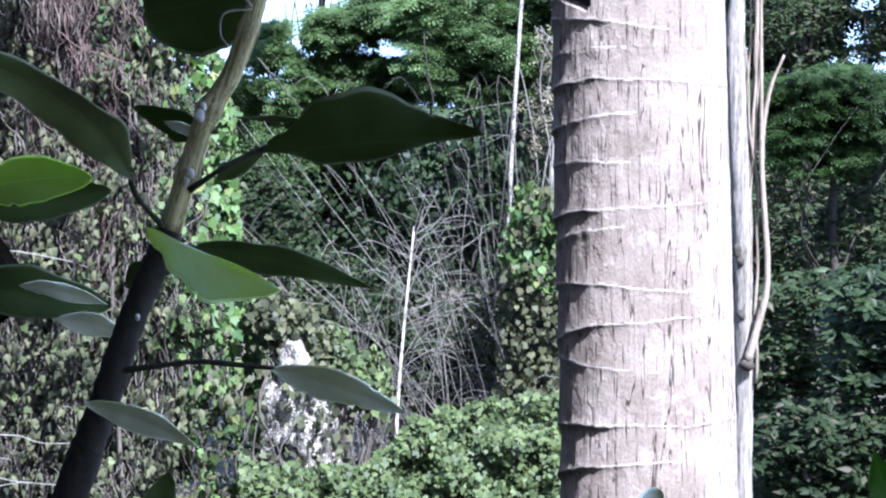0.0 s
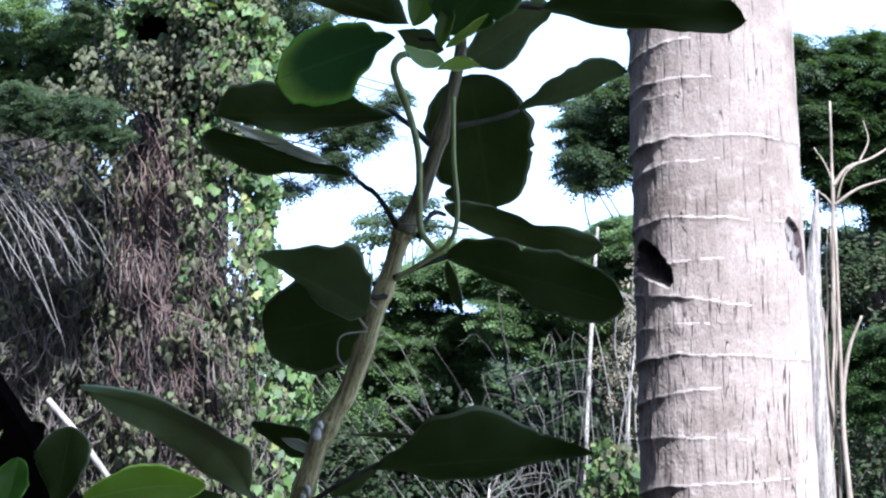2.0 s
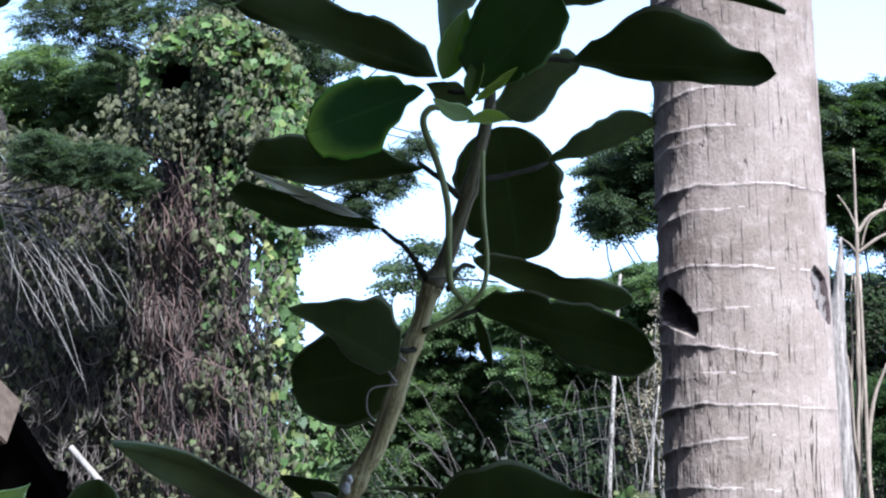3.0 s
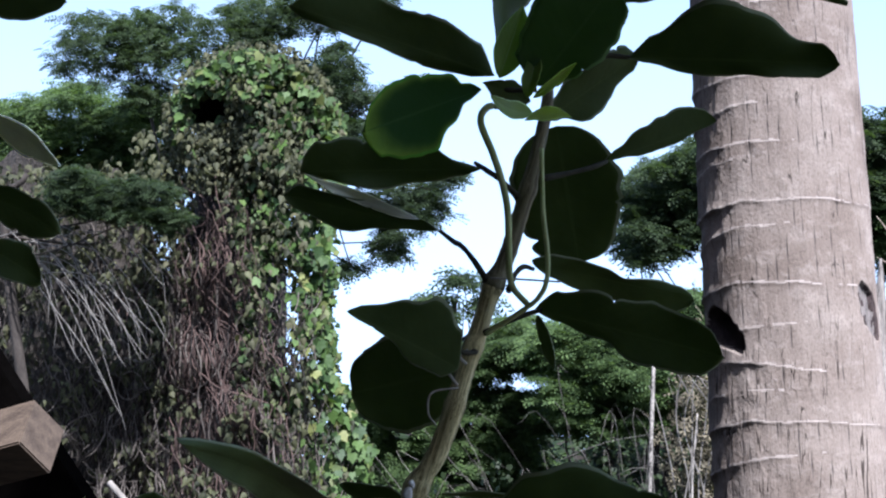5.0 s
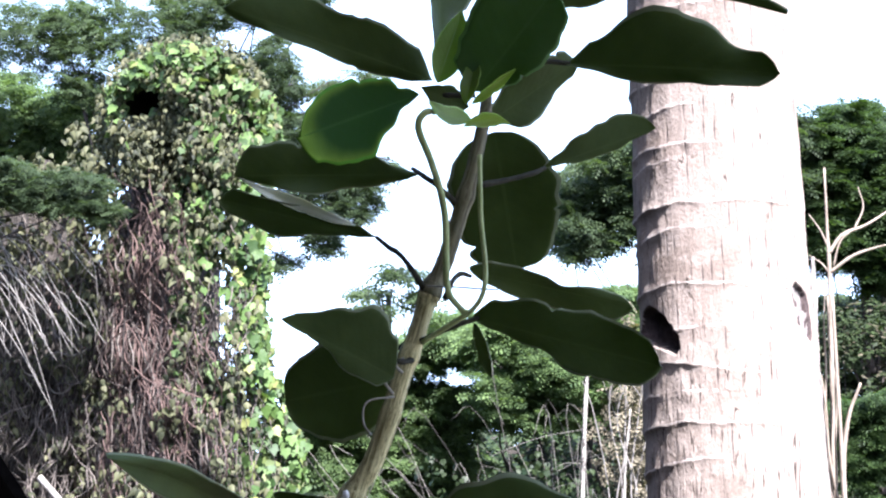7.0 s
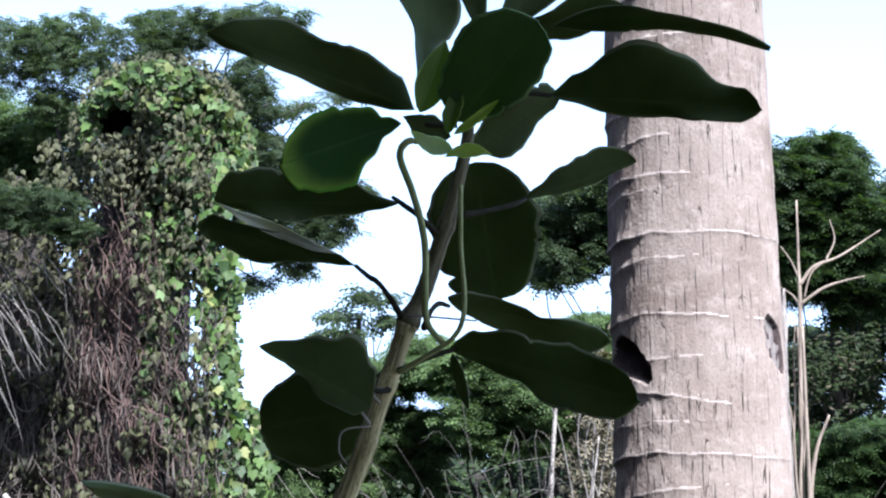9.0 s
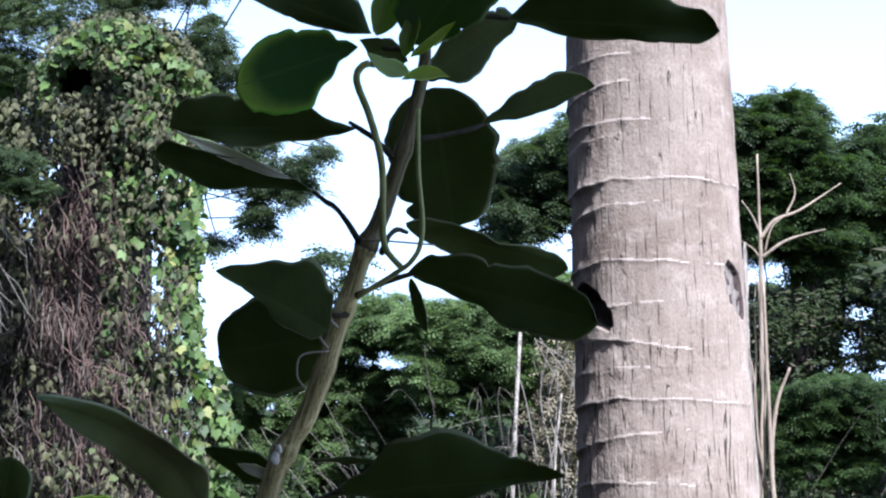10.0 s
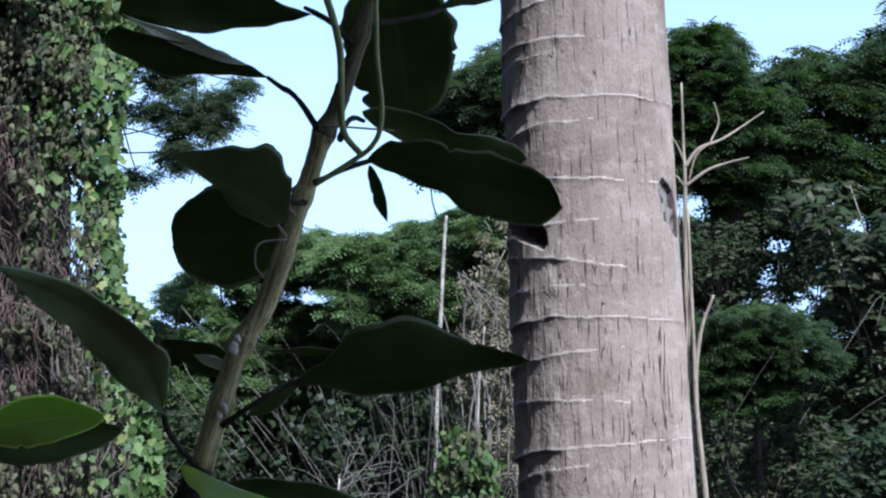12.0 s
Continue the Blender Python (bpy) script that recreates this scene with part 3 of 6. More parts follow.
def build_palm():
    palm = thing("palm_tree", (0.56, 3.67, 0), "thick grey ringed palm trunk with a dark rotten hollow", "palm tree")
    rng = random.Random(4)

    def spare(z):
        return z, rng.uniform(0.0, 0.05), rng.uniform(-0.015, 0.03), rng.uniform(0.7, 1.2), rng.choice((1.4, 1.7, 2.4, 2.8))

    rings = sorted([spare(2.2 - 0.1 * k) for k in range(1, 22)] + LOWER_RINGS + UPPER_RINGS + [spare(4.0 + 0.1 * k) for k in range(1, 46)])
    height, fall, trend, strength, reach = (np.array(c) for c in zip(*rings))
    zs = np.concatenate([np.arange(-0.1, 2.15, 0.025), np.arange(2.15, 4.2, 0.003), np.arange(4.2, 8.6, 0.03)])
    # the side that faces the veranda has the finer mesh
    th = np.concatenate([np.linspace(math.radians(170), math.radians(360), 300, endpoint=False), np.linspace(0, math.radians(170), 50, endpoint=False)])
    cols = len(th)
    left = math.pi
    verts = np.zeros((len(zs), cols, 3))
    scar = np.zeros((len(zs), cols), bool)
    base_r = np.interp(zs, [-0.1, 0.3, 2.3, 3.0, 3.6, 4.1, 8.5], [0.27, 0.235, 0.194, 0.189, 0.184, 0.177, 0.16])
    centre = np.interp(zs, [0, 2.3, 3.0, 3.6, 4.1, 8.5], [0.565, 0.512, 0.486, 0.466, 0.451, 0.36])
    for j, t in enumerate(th):
        c, s = math.cos(t), math.sin(t)
        away = abs((t - left + math.pi) % (2 * math.pi) - math.pi)
        low_side, high_side = max(0.0, 1 - away / 0.95) ** 1.5, min(1.0, max(0.0, (away - 0.9) / 1.5))
        wander = np.array([0.005 * noise.noise(Vector((2.2 * c, 2.2 * s, z * 7))) + 0.0022 * noise.noise(Vector((9 * c, 9 * s, z * 13))) for z in height])
        edge = np.maximum.accumulate(height - fall * low_side + trend * high_side + wander + np.arange(len(height)) * 1e-6)
        broken = np.array([0.72 + 0.6 * noise.noise(Vector((3.2 * c, 3.2 * s, z * 9))) + 0.35 * noise.noise(Vector((11 * c, 11 * s, z * 5))) for z in height])
        amp = strength * (0.16 + 0.84 / (1 + np.exp((away - reach) * 4.0))) * np.clip(broken, 0.1, 1.4)
        k = np.clip(np.searchsorted(edge, zs) - 1, 0, len(edge) - 2)
        rise, under = np.maximum(0, zs - edge[k]), np.maximum(0, edge[k + 1] - zs)
        soft, waist = 1 - np.exp(-rise / 0.0025), 0.0024 + 0.0092 * max(0.0, 1 - away / 1.2)
        ledge = 0.0006 + 0.0070 * max(0.0, 1 - away / 1.25)
        lip = amp[k] * (0.0024 * np.exp(-rise / 0.024) + ledge * np.exp(-rise / 0.009)) * soft - waist * amp[k + 1] * np.exp(-under / 0.048) * (1 - np.exp(-under / 0.014))
        thick = 0.0046 + 0.0026 * np.array([noise.noise(Vector((14 * c, 14 * s, z * 31))) for z in height])
        thick *= min(1.0, max(0.35, 1.35 - 0.4 * away))
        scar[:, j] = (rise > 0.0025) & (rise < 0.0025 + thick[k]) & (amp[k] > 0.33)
        bumps = np.array([0.005 * noise.noise(Vector((2 * c, 2 * s, z * 1.4))) + 0.0015 * noise.noise(Vector((8 * c, 8 * s, z * 17))) + 0.0006 * noise.noise(Vector((30 * c, 30 * s, z * 14 + 7)))
                          for z in zs])
        r = base_r + lip + bumps
        verts[:, j, 0], verts[:, j, 1], verts[:, j, 2] = centre + r * c, 3.67 + r * s, zs
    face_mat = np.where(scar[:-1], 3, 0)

    def hollow(heights, from_, to, depth, slot, rim_slot, ragged):
        """A hole in the bark between two edges, given in degrees round the trunk at some heights."""
        low, high = heights[0], heights[-1]
        for i, z in enumerate(zs[:-1]):
            if not low < z < high:
                continue
            g, h = np.radians(np.interp(z, heights, from_)), np.radians(np.interp(z, heights, to))
            for j, t in enumerate(th):
                half = (h - g) / 2 + 1e-4
                e = abs(t - (g + h) / 2) / half + ragged * noise.noise(Vector((t * 14, z * 55, 3)))
                if e < 1:
                    cut = depth * min(1.0, (1 - e) * 2.5) * (1 + 0.4 * noise.noise(Vector((t * 25, z * 30, 5))))
                    verts[i, j, 0] -= cut * math.cos(t)
                    verts[i, j, 1] -= cut * math.sin(t)
                    face_mat[i, j] = rim_slot if e > 0.5 + 0.5 * noise.noise(Vector((t * 12, z * 50, 8))) else slot

    hollow((3.266, 3.276, 3.29, 3.305, 3.32, 3.34, 3.36, 3.374), (227, 219, 204, 190, 185, 186, 190, 199), (229, 231.5, 231.5, 230, 227, 222, 213, 203), 0.036, 1, 1, 0.16)
    hollow((3.296, 3.31, 3.33, 3.36, 3.39, 3.405, 3.414), (333, 323, 315, 312, 311.5, 312, 315), (338, 341, 341, 338, 332, 324, 317), 0.010, 2, 1, 0.2)
    n = len(zs)
    i, j = np.meshgrid(np.arange(n - 1), np.arange(cols), indexing="ij")
    p, q = i * cols + j, i * cols + (j + 1) % cols
    tris = np.stack([p, q, q + cols, p, q + cols, p + cols], -1).reshape(-1, 3)
    me = smooth(tri_mesh("trunk", verts.reshape(-1, 3), tris))
    ring_u, ring_v = np.meshgrid(th * 0.19, zs)
    corner_uv = np.stack([ring_u, ring_v], -1).reshape(-1, 2)[tris.ravel()]
    me.uv_layers.new(name="UVMap").data.foreach_set("uv", corner_uv.astype(np.float32).ravel())
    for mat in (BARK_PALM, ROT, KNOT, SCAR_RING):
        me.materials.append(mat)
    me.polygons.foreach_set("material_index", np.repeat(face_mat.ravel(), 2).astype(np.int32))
    part("trunk", me, None, palm)
    # crown far above, out of sight
    rng = np.random.default_rng(3)
    fronds = []
    for k in range(14):
        a = k * 2.4
        top = np.array([0.36, 3.67, 8.5])
        out = np.array([math.cos(a), math.sin(a), 0])
        s = np.linspace(0, 1, 9)[:, None]
        rib = top + out * 2.6 * s + np.array([0, 0, 1.0]) * (1.3 * s - 1.9 * s * s)
        fronds.append(tube(rib, [0.03, 0.006], 5))
    part("frond_rib", joined("frond_rib", fronds), PETIOLE, palm, "arching green ribs", kind="stuff")
    ribs = np.concatenate([np.array(f[0][:-2]).reshape(9, 5, 3).mean(1) for f in fronds])
    k = rng.integers(0, len(ribs), 1500)
    side = rng.normal(size=(1500, 3)) * [1, 1, 0.2]
    part("crown", scatter("crown", SIMPLE, ribs[k], unit(side) + [0, 0, -0.5], np.array([0, 0, 1.0]) + 0 * side, rng.uniform(0.4, 0.7, 1500)),
         FROND_DEEP_SHADE, palm, "long green leaflets", kind="stuff")


build_palm()


# ---- the tall broad-leaved plant close by ----
def leaf_mesh(base, tip, width, shape="obovate", arch=0.0, tilt=0.0, cup=0.15, wave=0.06, notch=0.0, sides=None, seed=0):
    """A thick leaf from base to tip. arch bends it in its own plane, tilt turns it on its length, cup folds it.
    sides gives each half's breadth at five places along the leaf, as shares of half the width."""
    base, tip = Vector(base), Vector(tip)
    along = tip - base
    length = along.length
    y = along.normalized()
    view = ((base + tip) / 2 - Vector((0, 0, 3))).normalized()
    x = view.cross(y).normalized()
    z = x.cross(y)
    turn = Matrix.Rotation(radians(tilt), 3, y)
    x, z = turn @ x, turn @ z
    rows, cols = 48, 12
    rng = random.Random(seed)
    ph = [rng.uniform(0, 6.28) for _ in range(6)]
    bites = [(rng.choice((-1, 1)), rng.uniform(0.15, 0.92), rng.uniform(0.008, 0.022), rng.uniform(0.05, 0.2)) for _ in range(rng.choice((1, 2, 3)))]
    vs, uvs = [], []
    for i in range(rows + 1):
        t = i / rows
        if shape == "obovate":
            prof = math.sin(math.pi * min(1, t ** 1.35)) ** 0.62 if t < 1 else 0
            prof *= 0.55 + 0.45 * min(1, t * 1.6)
        elif shape == "broad":
            prof = math.sin(math.pi * t ** 0.95) ** 0.62
        elif shape == "round":
            prof = math.sqrt(max(0, 1 - (2 * t - 1) ** 2)) ** 0.85
        elif shape == "lance":
            prof = math.sin(math.pi * t ** 0.85) ** 0.9
        else:
            prof = math.sin(math.pi * t ** 0.62) ** 1.05
        prof = max(prof, 0.03 if i == 0 else 0.0)
        for j in range(cols + 1):
            s = 2 * j / cols - 1
            if sides:
                five = sides[0] if s > 0 else sides[1]
                prof = sum(five[q] * math.exp(-((t - at) / 0.13) ** 2) for q, at in enumerate((0.1, 0.35, 0.6, 0.8, 0.95))) / sum(math.exp(-((t - at) / 0.13) ** 2) for at in (0.1, 0.35, 0.6, 0.8, 0.95))
                prof *= min(1.0, t / 0.1) ** 0.7 * min(1.0, (1 - t) / 0.08) ** 0.6 * 1.17 + (0.03 if i == 0 else 0.0)
            edge = 1 + wave * 1.5 * math.sin(9 * t + ph[0] + (1.7 if s > 0 else 0)) * abs(s) + 0.5 * wave * math.sin(23 * t + ph[1]) * abs(s) + (0.055 * noise.noise(Vector((t * 11, 3.0 if s > 0 else 9.0, seed))) + 0.015 * noise.noise(Vector((t * 30, 5.0 if s > 0 else 11.0, seed)))) * abs(s) ** 3
            edge -= sum(deep * math.exp(-((t - at) / wide) ** 2) for way, at, wide, deep in bites if way * s > 0) * abs(s) ** 4
            w = s * prof * width / 2 * edge
            ripple = wave * width * 1.5 * s * s * math.sin(8.5 * t + ph[2] + (2.1 if s > 0 else 0))
            lift = cup * abs(w) + ripple
            back = -notch * length * max(0, t - 0.8) * 5 * math.exp(-(s / 0.22) ** 2)
            p = base + y * (length * t + back) + x * (w + arch * length * 4 * t * (1 - t)) + z * lift
            vs.append(p)
            uvs.append((t, j / cols))
    n = len(vs)
    nor = z * (0.0005 + 0.00003 * width / 0.05)
    allv = [p + nor for p in vs] + [p - nor for p in vs]
    faces, c1 = [], cols + 1
    for i in range(rows):
        for j in range(cols):
            a = i * c1 + j
            faces.append((a, a + 1, a + c1 + 1, a + c1))
            faces.append((n + a + c1, n + a + c1 + 1, n + a + 1, n + a))
    rim = [j for j in range(cols)] + [i * c1 + cols for i in range(rows)] + [rows * c1 + j for j in range(cols, 0, -1)] + [i * c1 for i in range(rows, 0, -1)]
    for a, b in zip(rim, rim[1:] + rim[:1]):
        faces.append((b, a, n + a, n + b))
    me = bpy.data.meshes.new("leaf")
    me.from_pydata([tuple(v) for v in allv], [], faces)
    layer = me.uv_layers.new(name="UVMap")
    idx = np.zeros(len(me.loops), np.int32)
    me.loops.foreach_get("vertex_index", idx)
    layer.data.foreach_set("uv", np.array(uvs, np.float32)[idx % n].ravel())
    return smooth(me)


def build_plant():
    plant = thing("broad_leaved_plant", (-0.55, 1.28, 0), "tall slanting plant with big dark leathery leaves and hanging roots", "plant")
    up = [(-0.146, 1.28, 2.913), (-0.131, 1.28, 2.964), (-0.118, 1.28, 3.002), (-0.101, 1.28, 3.030), (-0.088, 1.28, 3.063), (-0.078, 1.28, 3.096),
          (-0.066, 1.28, 3.130), (-0.057, 1.28, 3.158), (-0.047, 1.28, 3.178), (-0.038, 1.28, 3.204), (-0.028, 1.28, 3.236), (-0.021, 1.28, 3.262),
          (-0.012, 1.28, 3.305), (-0.013, 1.285, 3.34), (-0.015, 1.295, 3.38)]
    line = curve(up, 8)
    rad = []
    for p in line:
        r = float(np.interp(p[2], [2.9, 3.06, 3.2, 3.3, 3.38], [0.0084, 0.0076, 0.0066, 0.0048, 0.003]))
        for zn, h in ((3.004, 0.0030), (2.958, 0.0018), (3.160, 0.0026), (3.112, 0.0014), (3.235, 0.0016), (3.066, 0.001)):
            r += h * math.exp(-((p[2] - zn) / 0.007) ** 2)
        rad.append(r)
    cut = next(q for q, p in enumerate(line) if p[2] > 3.155)
    part("stem", joined("stem", [tube(line[:cut + 1], rad[:cut + 1], 20, 0.05, 1)]), STEM, plant, "pale green-brown ridged stem")
    part("upper_stem", joined("upper_stem", [tube(line[cut:], rad[cut:], 20, 0.05, 1)]), STEM_UPPER, plant, "grey-brown upper stem")
    low = curve([(-0.55, 1.28, -0.05), (-0.52, 1.28, 0.8), (-0.42, 1.28, 1.9), (-0.30, 1.28, 2.5), (-0.222, 1.28, 2.712), (-0.208, 1.28, 2.752), (-0.195, 1.28, 2.787),
                 (-0.184, 1.28, 2.821), (-0.172, 1.28, 2.854), (-0.158, 1.28, 2.886), (-0.146, 1.28, 2.914)], 8)
    part("lower_stem", joined("lower_stem", [tube(low, [0.022, 0.018, 0.0135, 0.0115, 0.0105, 0.0098], 16, 0.08, 2)]), STEM_DARK, plant, "dark woody lower stem")
    for c, r, s in (((-0.122, 1.2655, 3.000), 0.0066, 1), ((-0.129, 1.2675, 2.957), 0.0052, 2), ((-0.119, 1.2652, 3.007), 0.0045, 3), ((-0.133, 1.2695, 2.951), 0.004, 4), ((-0.168, 1.262, 2.848), 0.0035, 5)):
        part("leaf_scar", joined("leaf_scar", [lumps(c, (r * 0.55, r * 0.4, r * 0.7), 8, 10, 0.5, 300, s)]), SCAR, plant, "whitish scar where a leaf fell")
    D, PL, SHEEN, YE, LI = LEAF_DEEP, LEAF_PALE, LEAF_SHEEN, LEAF_YELLOW, LEAF_LIT
    leaves = [
        (D, (-0.053, 1.280, 3.326), (-0.207, 1.220, 3.371), 0.06, dict(tilt=8, cup=0.1, wave=0.09, sides=((0.5, 0.85, 0.85, 0.75, 0.25), (0.18, 0.28, 0.32, 0.22, 0.12)))),
        (D, (-0.047, 1.29, 3.332), (-0.052, 1.33, 3.470), 0.074, dict(tilt=48, cup=0.2, sides=((0.1, 0.35, 0.8, 0.85, 0.5), (0.12, 0.5, 0.85, 0.8, 0.5)))),
        (LEAF_BUD, (-0.049, 1.262, 3.320), (-0.029, 1.25, 3.374), 0.027, dict(shape="lance", tilt=14, cup=0.5, wave=0.02)),
        (LEAF_MID, (-0.020, 1.255, 3.311), (0.040, 1.20, 3.374), 0.066, dict(tilt=-4, cup=0.1, wave=0.03, sides=((0.35, 0.62, 0.72, 0.7, 0.5), (0.7, 1.0, 1.05, 0.95, 0.6)))),
        (D, (-0.014, 1.30, 3.294), (0.061, 1.33, 3.352), 0.050, dict(tilt=38, wave=0.05, sides=((0.3, 0.72, 0.66, 0.5, 0.3), (0.4, 0.8, 0.9, 0.8, 0.4)))),
        (D, (0.050, 1.280, 3.338), (0.208, 1.230, 3.316), 0.0733, dict(tilt=-8, cup=0.1, wave=0.09, sides=((0.1, 0.25, 0.28, 0.32, 0.2), (0.45, 0.9, 0.97, 0.55, 0.27)))),
        (D, (0.054, 1.32, 3.404), (0.220, 1.26, 3.371), 0.024, dict(shape="lance", arch=-0.11, tilt=40, wave=0.08)),
        (D, (0.010, 1.33, 3.400), (0.115, 1.33, 3.425), 0.035, dict(shape="obovate", tilt=20, wave=0.08)),
        (D, (0.000, 1.33, 3.40), (-0.030, 1.38, 3.540), 0.05, dict(shape="obovate", tilt=-20)),
        (D, (0.000, 1.31, 3.38), (0.090, 1.36, 3.520), 0.05, dict(shape="obovate", tilt=10)),
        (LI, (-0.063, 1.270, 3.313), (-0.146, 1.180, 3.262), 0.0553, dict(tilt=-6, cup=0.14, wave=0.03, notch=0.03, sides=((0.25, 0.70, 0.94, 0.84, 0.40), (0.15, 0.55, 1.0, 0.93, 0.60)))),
        (D, (-0.026, 1.28, 3.304), (-0.062, 1.26, 3.316), 0.021, dict(shape="lance", tilt=10)),
        (PL, (-0.023, 1.24, 3.286), (-0.054, 1.22, 3.296), 0.014, dict(shape="lance", arch=-0.1, tilt=20, cup=0.4)),
        (PL, (-0.029, 1.24, 3.281), (0.007, 1.22, 3.278), 0.011, dict(shape="lance", arch=-0.1, tilt=-25, cup=0.3)),
        (YE, (-0.022, 1.23, 3.296), (0.011, 1.22, 3.320), 0.008, dict(shape="lance", tilt=20, cup=0.5)),
        (LEAF_BUD, (-0.027, 1.25, 3.300), (-0.018, 1.245, 3.340), 0.014, dict(shape="lance", tilt=-10, cup=0.5)),
        (D, (-0.065, 1.310, 3.257), (-0.215, 1.330, 3.261), 0.0594, dict(tilt=10, cup=0.12, wave=0.09, sides=((0.2, 0.65, 0.8, 1.0, 0.7), (0.13, 0.32, 0.45, 0.25, 0.12)))),
        (D, (-0.098, 1.300, 3.206), (-0.225, 1.310, 3.239), 0.0325, dict(tilt=-12, cup=0.15, wave=0.09, sides=((0.3, 0.55, 0.64, 0.7, 0.5), (0.15, 0.42, 0.9, 0.8, 0.3)))),
        # pale sliver laid along the dark leaf as its painted highlight
        (SHEEN, (-0.115, 1.297, 3.215), (-0.210, 1.305, 3.256), 0.010, dict(shape="lance", arch=-0.02, tilt=5, cup=0.3, wave=0.1)),
        (D, (-0.006, 1.34, 3.297), (0.011, 1.36, 3.186), 0.090, dict(shape="round", tilt=6, cup=0.1, wave=0.03)),
        (D, (0.033, 1.310, 3.261), (0.124, 1.340, 3.298), 0.038, dict(tilt=8, cup=0.1, wave=0.04, sides=((0.05, 0.28, 0.3, 0.08, 0.05), (0.25, 0.72, 0.97, 1.0, 0.35)))),
        (D, (-0.027, 1.340, 3.184), (0.106, 1.400, 3.160), 0.038, dict(tilt=34, cup=0.1, wave=0.09, sides=((0.3, 0.7, 0.9, 0.9, 0.6), (0.4, 0.78, 0.35, 0.3, 0.25)))),
        (D, (-0.024, 1.280, 3.140), (0.114, 1.220, 3.098), 0.049, dict(tilt=-6, cup=0.08, wave=0.05, notch=0.03, sides=((0.15, 0.35, 0.73, 0.72, 0.6), (0.6, 0.85, 1.0, 0.8, 0.4)))),
        (D, (-0.022, 1.28, 3.136), (-0.009, 1.28, 3.093), 0.011, dict(shape="lance", tilt=25, cup=0.3)),
        (D, (-0.083, 1.260, 3.094), (-0.164, 1.230, 3.136), 0.072, dict(tilt=8, cup=0.12, wave=0.02, sides=((0.62, 1.0, 0.72, 0.4, 0.12), (0.3, 0.3, 0.1, 0.06, 0.04)))),
        (D, (-0.081, 1.300, 3.096), (-0.171, 1.310, 3.079), 0.078, dict(shape="round", tilt=-6, cup=0.12, wave=0.03, notch=0.03)),
        (D, (-0.169, 1.235, 2.957), (-0.218, 0.92, 3.032), 0.036, dict(shape="lance", arch=0.05, tilt=-25, cup=0.25, wave=0.09)),
        (D, (-0.119, 1.30, 2.986), (-0.181, 1.32, 3.008), 0.026, dict(shape="lance", tilt=-30, cup=0.3)),
        (SHEEN, (-0.124, 1.29, 2.985), (-0.153, 1.29, 2.996), 0.009, dict(shape="lance", tilt=5, cup=0.2)),
        (D, (-0.082, 1.280, 2.972), (0.091, 1.230, 2.988), 0.065, dict(tilt=-8, cup=0.12, wave=0.09, sides=((0.06, 0.3, 0.34, 0.12, 0.06), (0.4, 0.95, 0.95, 0.55, 0.12)))),
        (D, (-0.099, 1.30, 3.000), (-0.040, 1.30, 2.999), 0.010, dict(shape="lance", tilt=66, cup=0.2)),
        (D, (-0.113, 1.28, 2.951), (-0.076, 1.28, 2.972), 0.013, dict(shape="lance", tilt=35)),
        (PL, (-0.156, 1.23, 2.917), (-0.054, 1.20, 2.875), 0.0552, dict(tilt=-12, cup=0.15, wave=0.05, sides=((0.3, 0.8, 1.0, 0.6, 0.2), (0.05, 0.07, 0.08, 0.07, 0.05)))),
        (D, (-0.145, 1.28, 2.882), (-0.184, 1.30, 2.872), 0.030, dict(shape="obovate", tilt=20)),
        (D, (-0.132, 1.31, 2.899), (0.011, 1.33, 2.865), 0.026, dict(shape="ovate", arch=-0.03, tilt=20, wave=0.08)),
        (SHEEN, (-0.067, 1.26, 2.811), (0.036, 1.22, 2.784), 0.024, dict(shape="lance", arch=-0.02, tilt=8, cup=0.2)),
        (SHEEN, (-0.205, 1.25, 2.785), (-0.116, 1.22, 2.758), 0.019, dict(shape="lance", arch=-0.03, tilt=10, cup=0.2)),
        (D, (-0.152, 1.23, 2.698), (-0.139, 1.23, 2.738), 0.025, dict(shape="lance", tilt=10)),
    ]
    words = {"lit_edge_leaf": "broad green leaf with yellow light painted on its edge", "unfolding_leaf": "light green young leaf", "pale_leaf": "pale green leaf", "sky_sheen_leaf": "grey-green leaf with sky sheen put into its colour", "yellow_green_leaf": "yellow-green young leaf"}
    for k, (mat, b, t, w, how) in enumerate(leaves):
        part("leaf", leaf_mesh(b, t, w, seed=k, **how), mat, plant, words.get(mat.name, "dark green leathery leaf"))
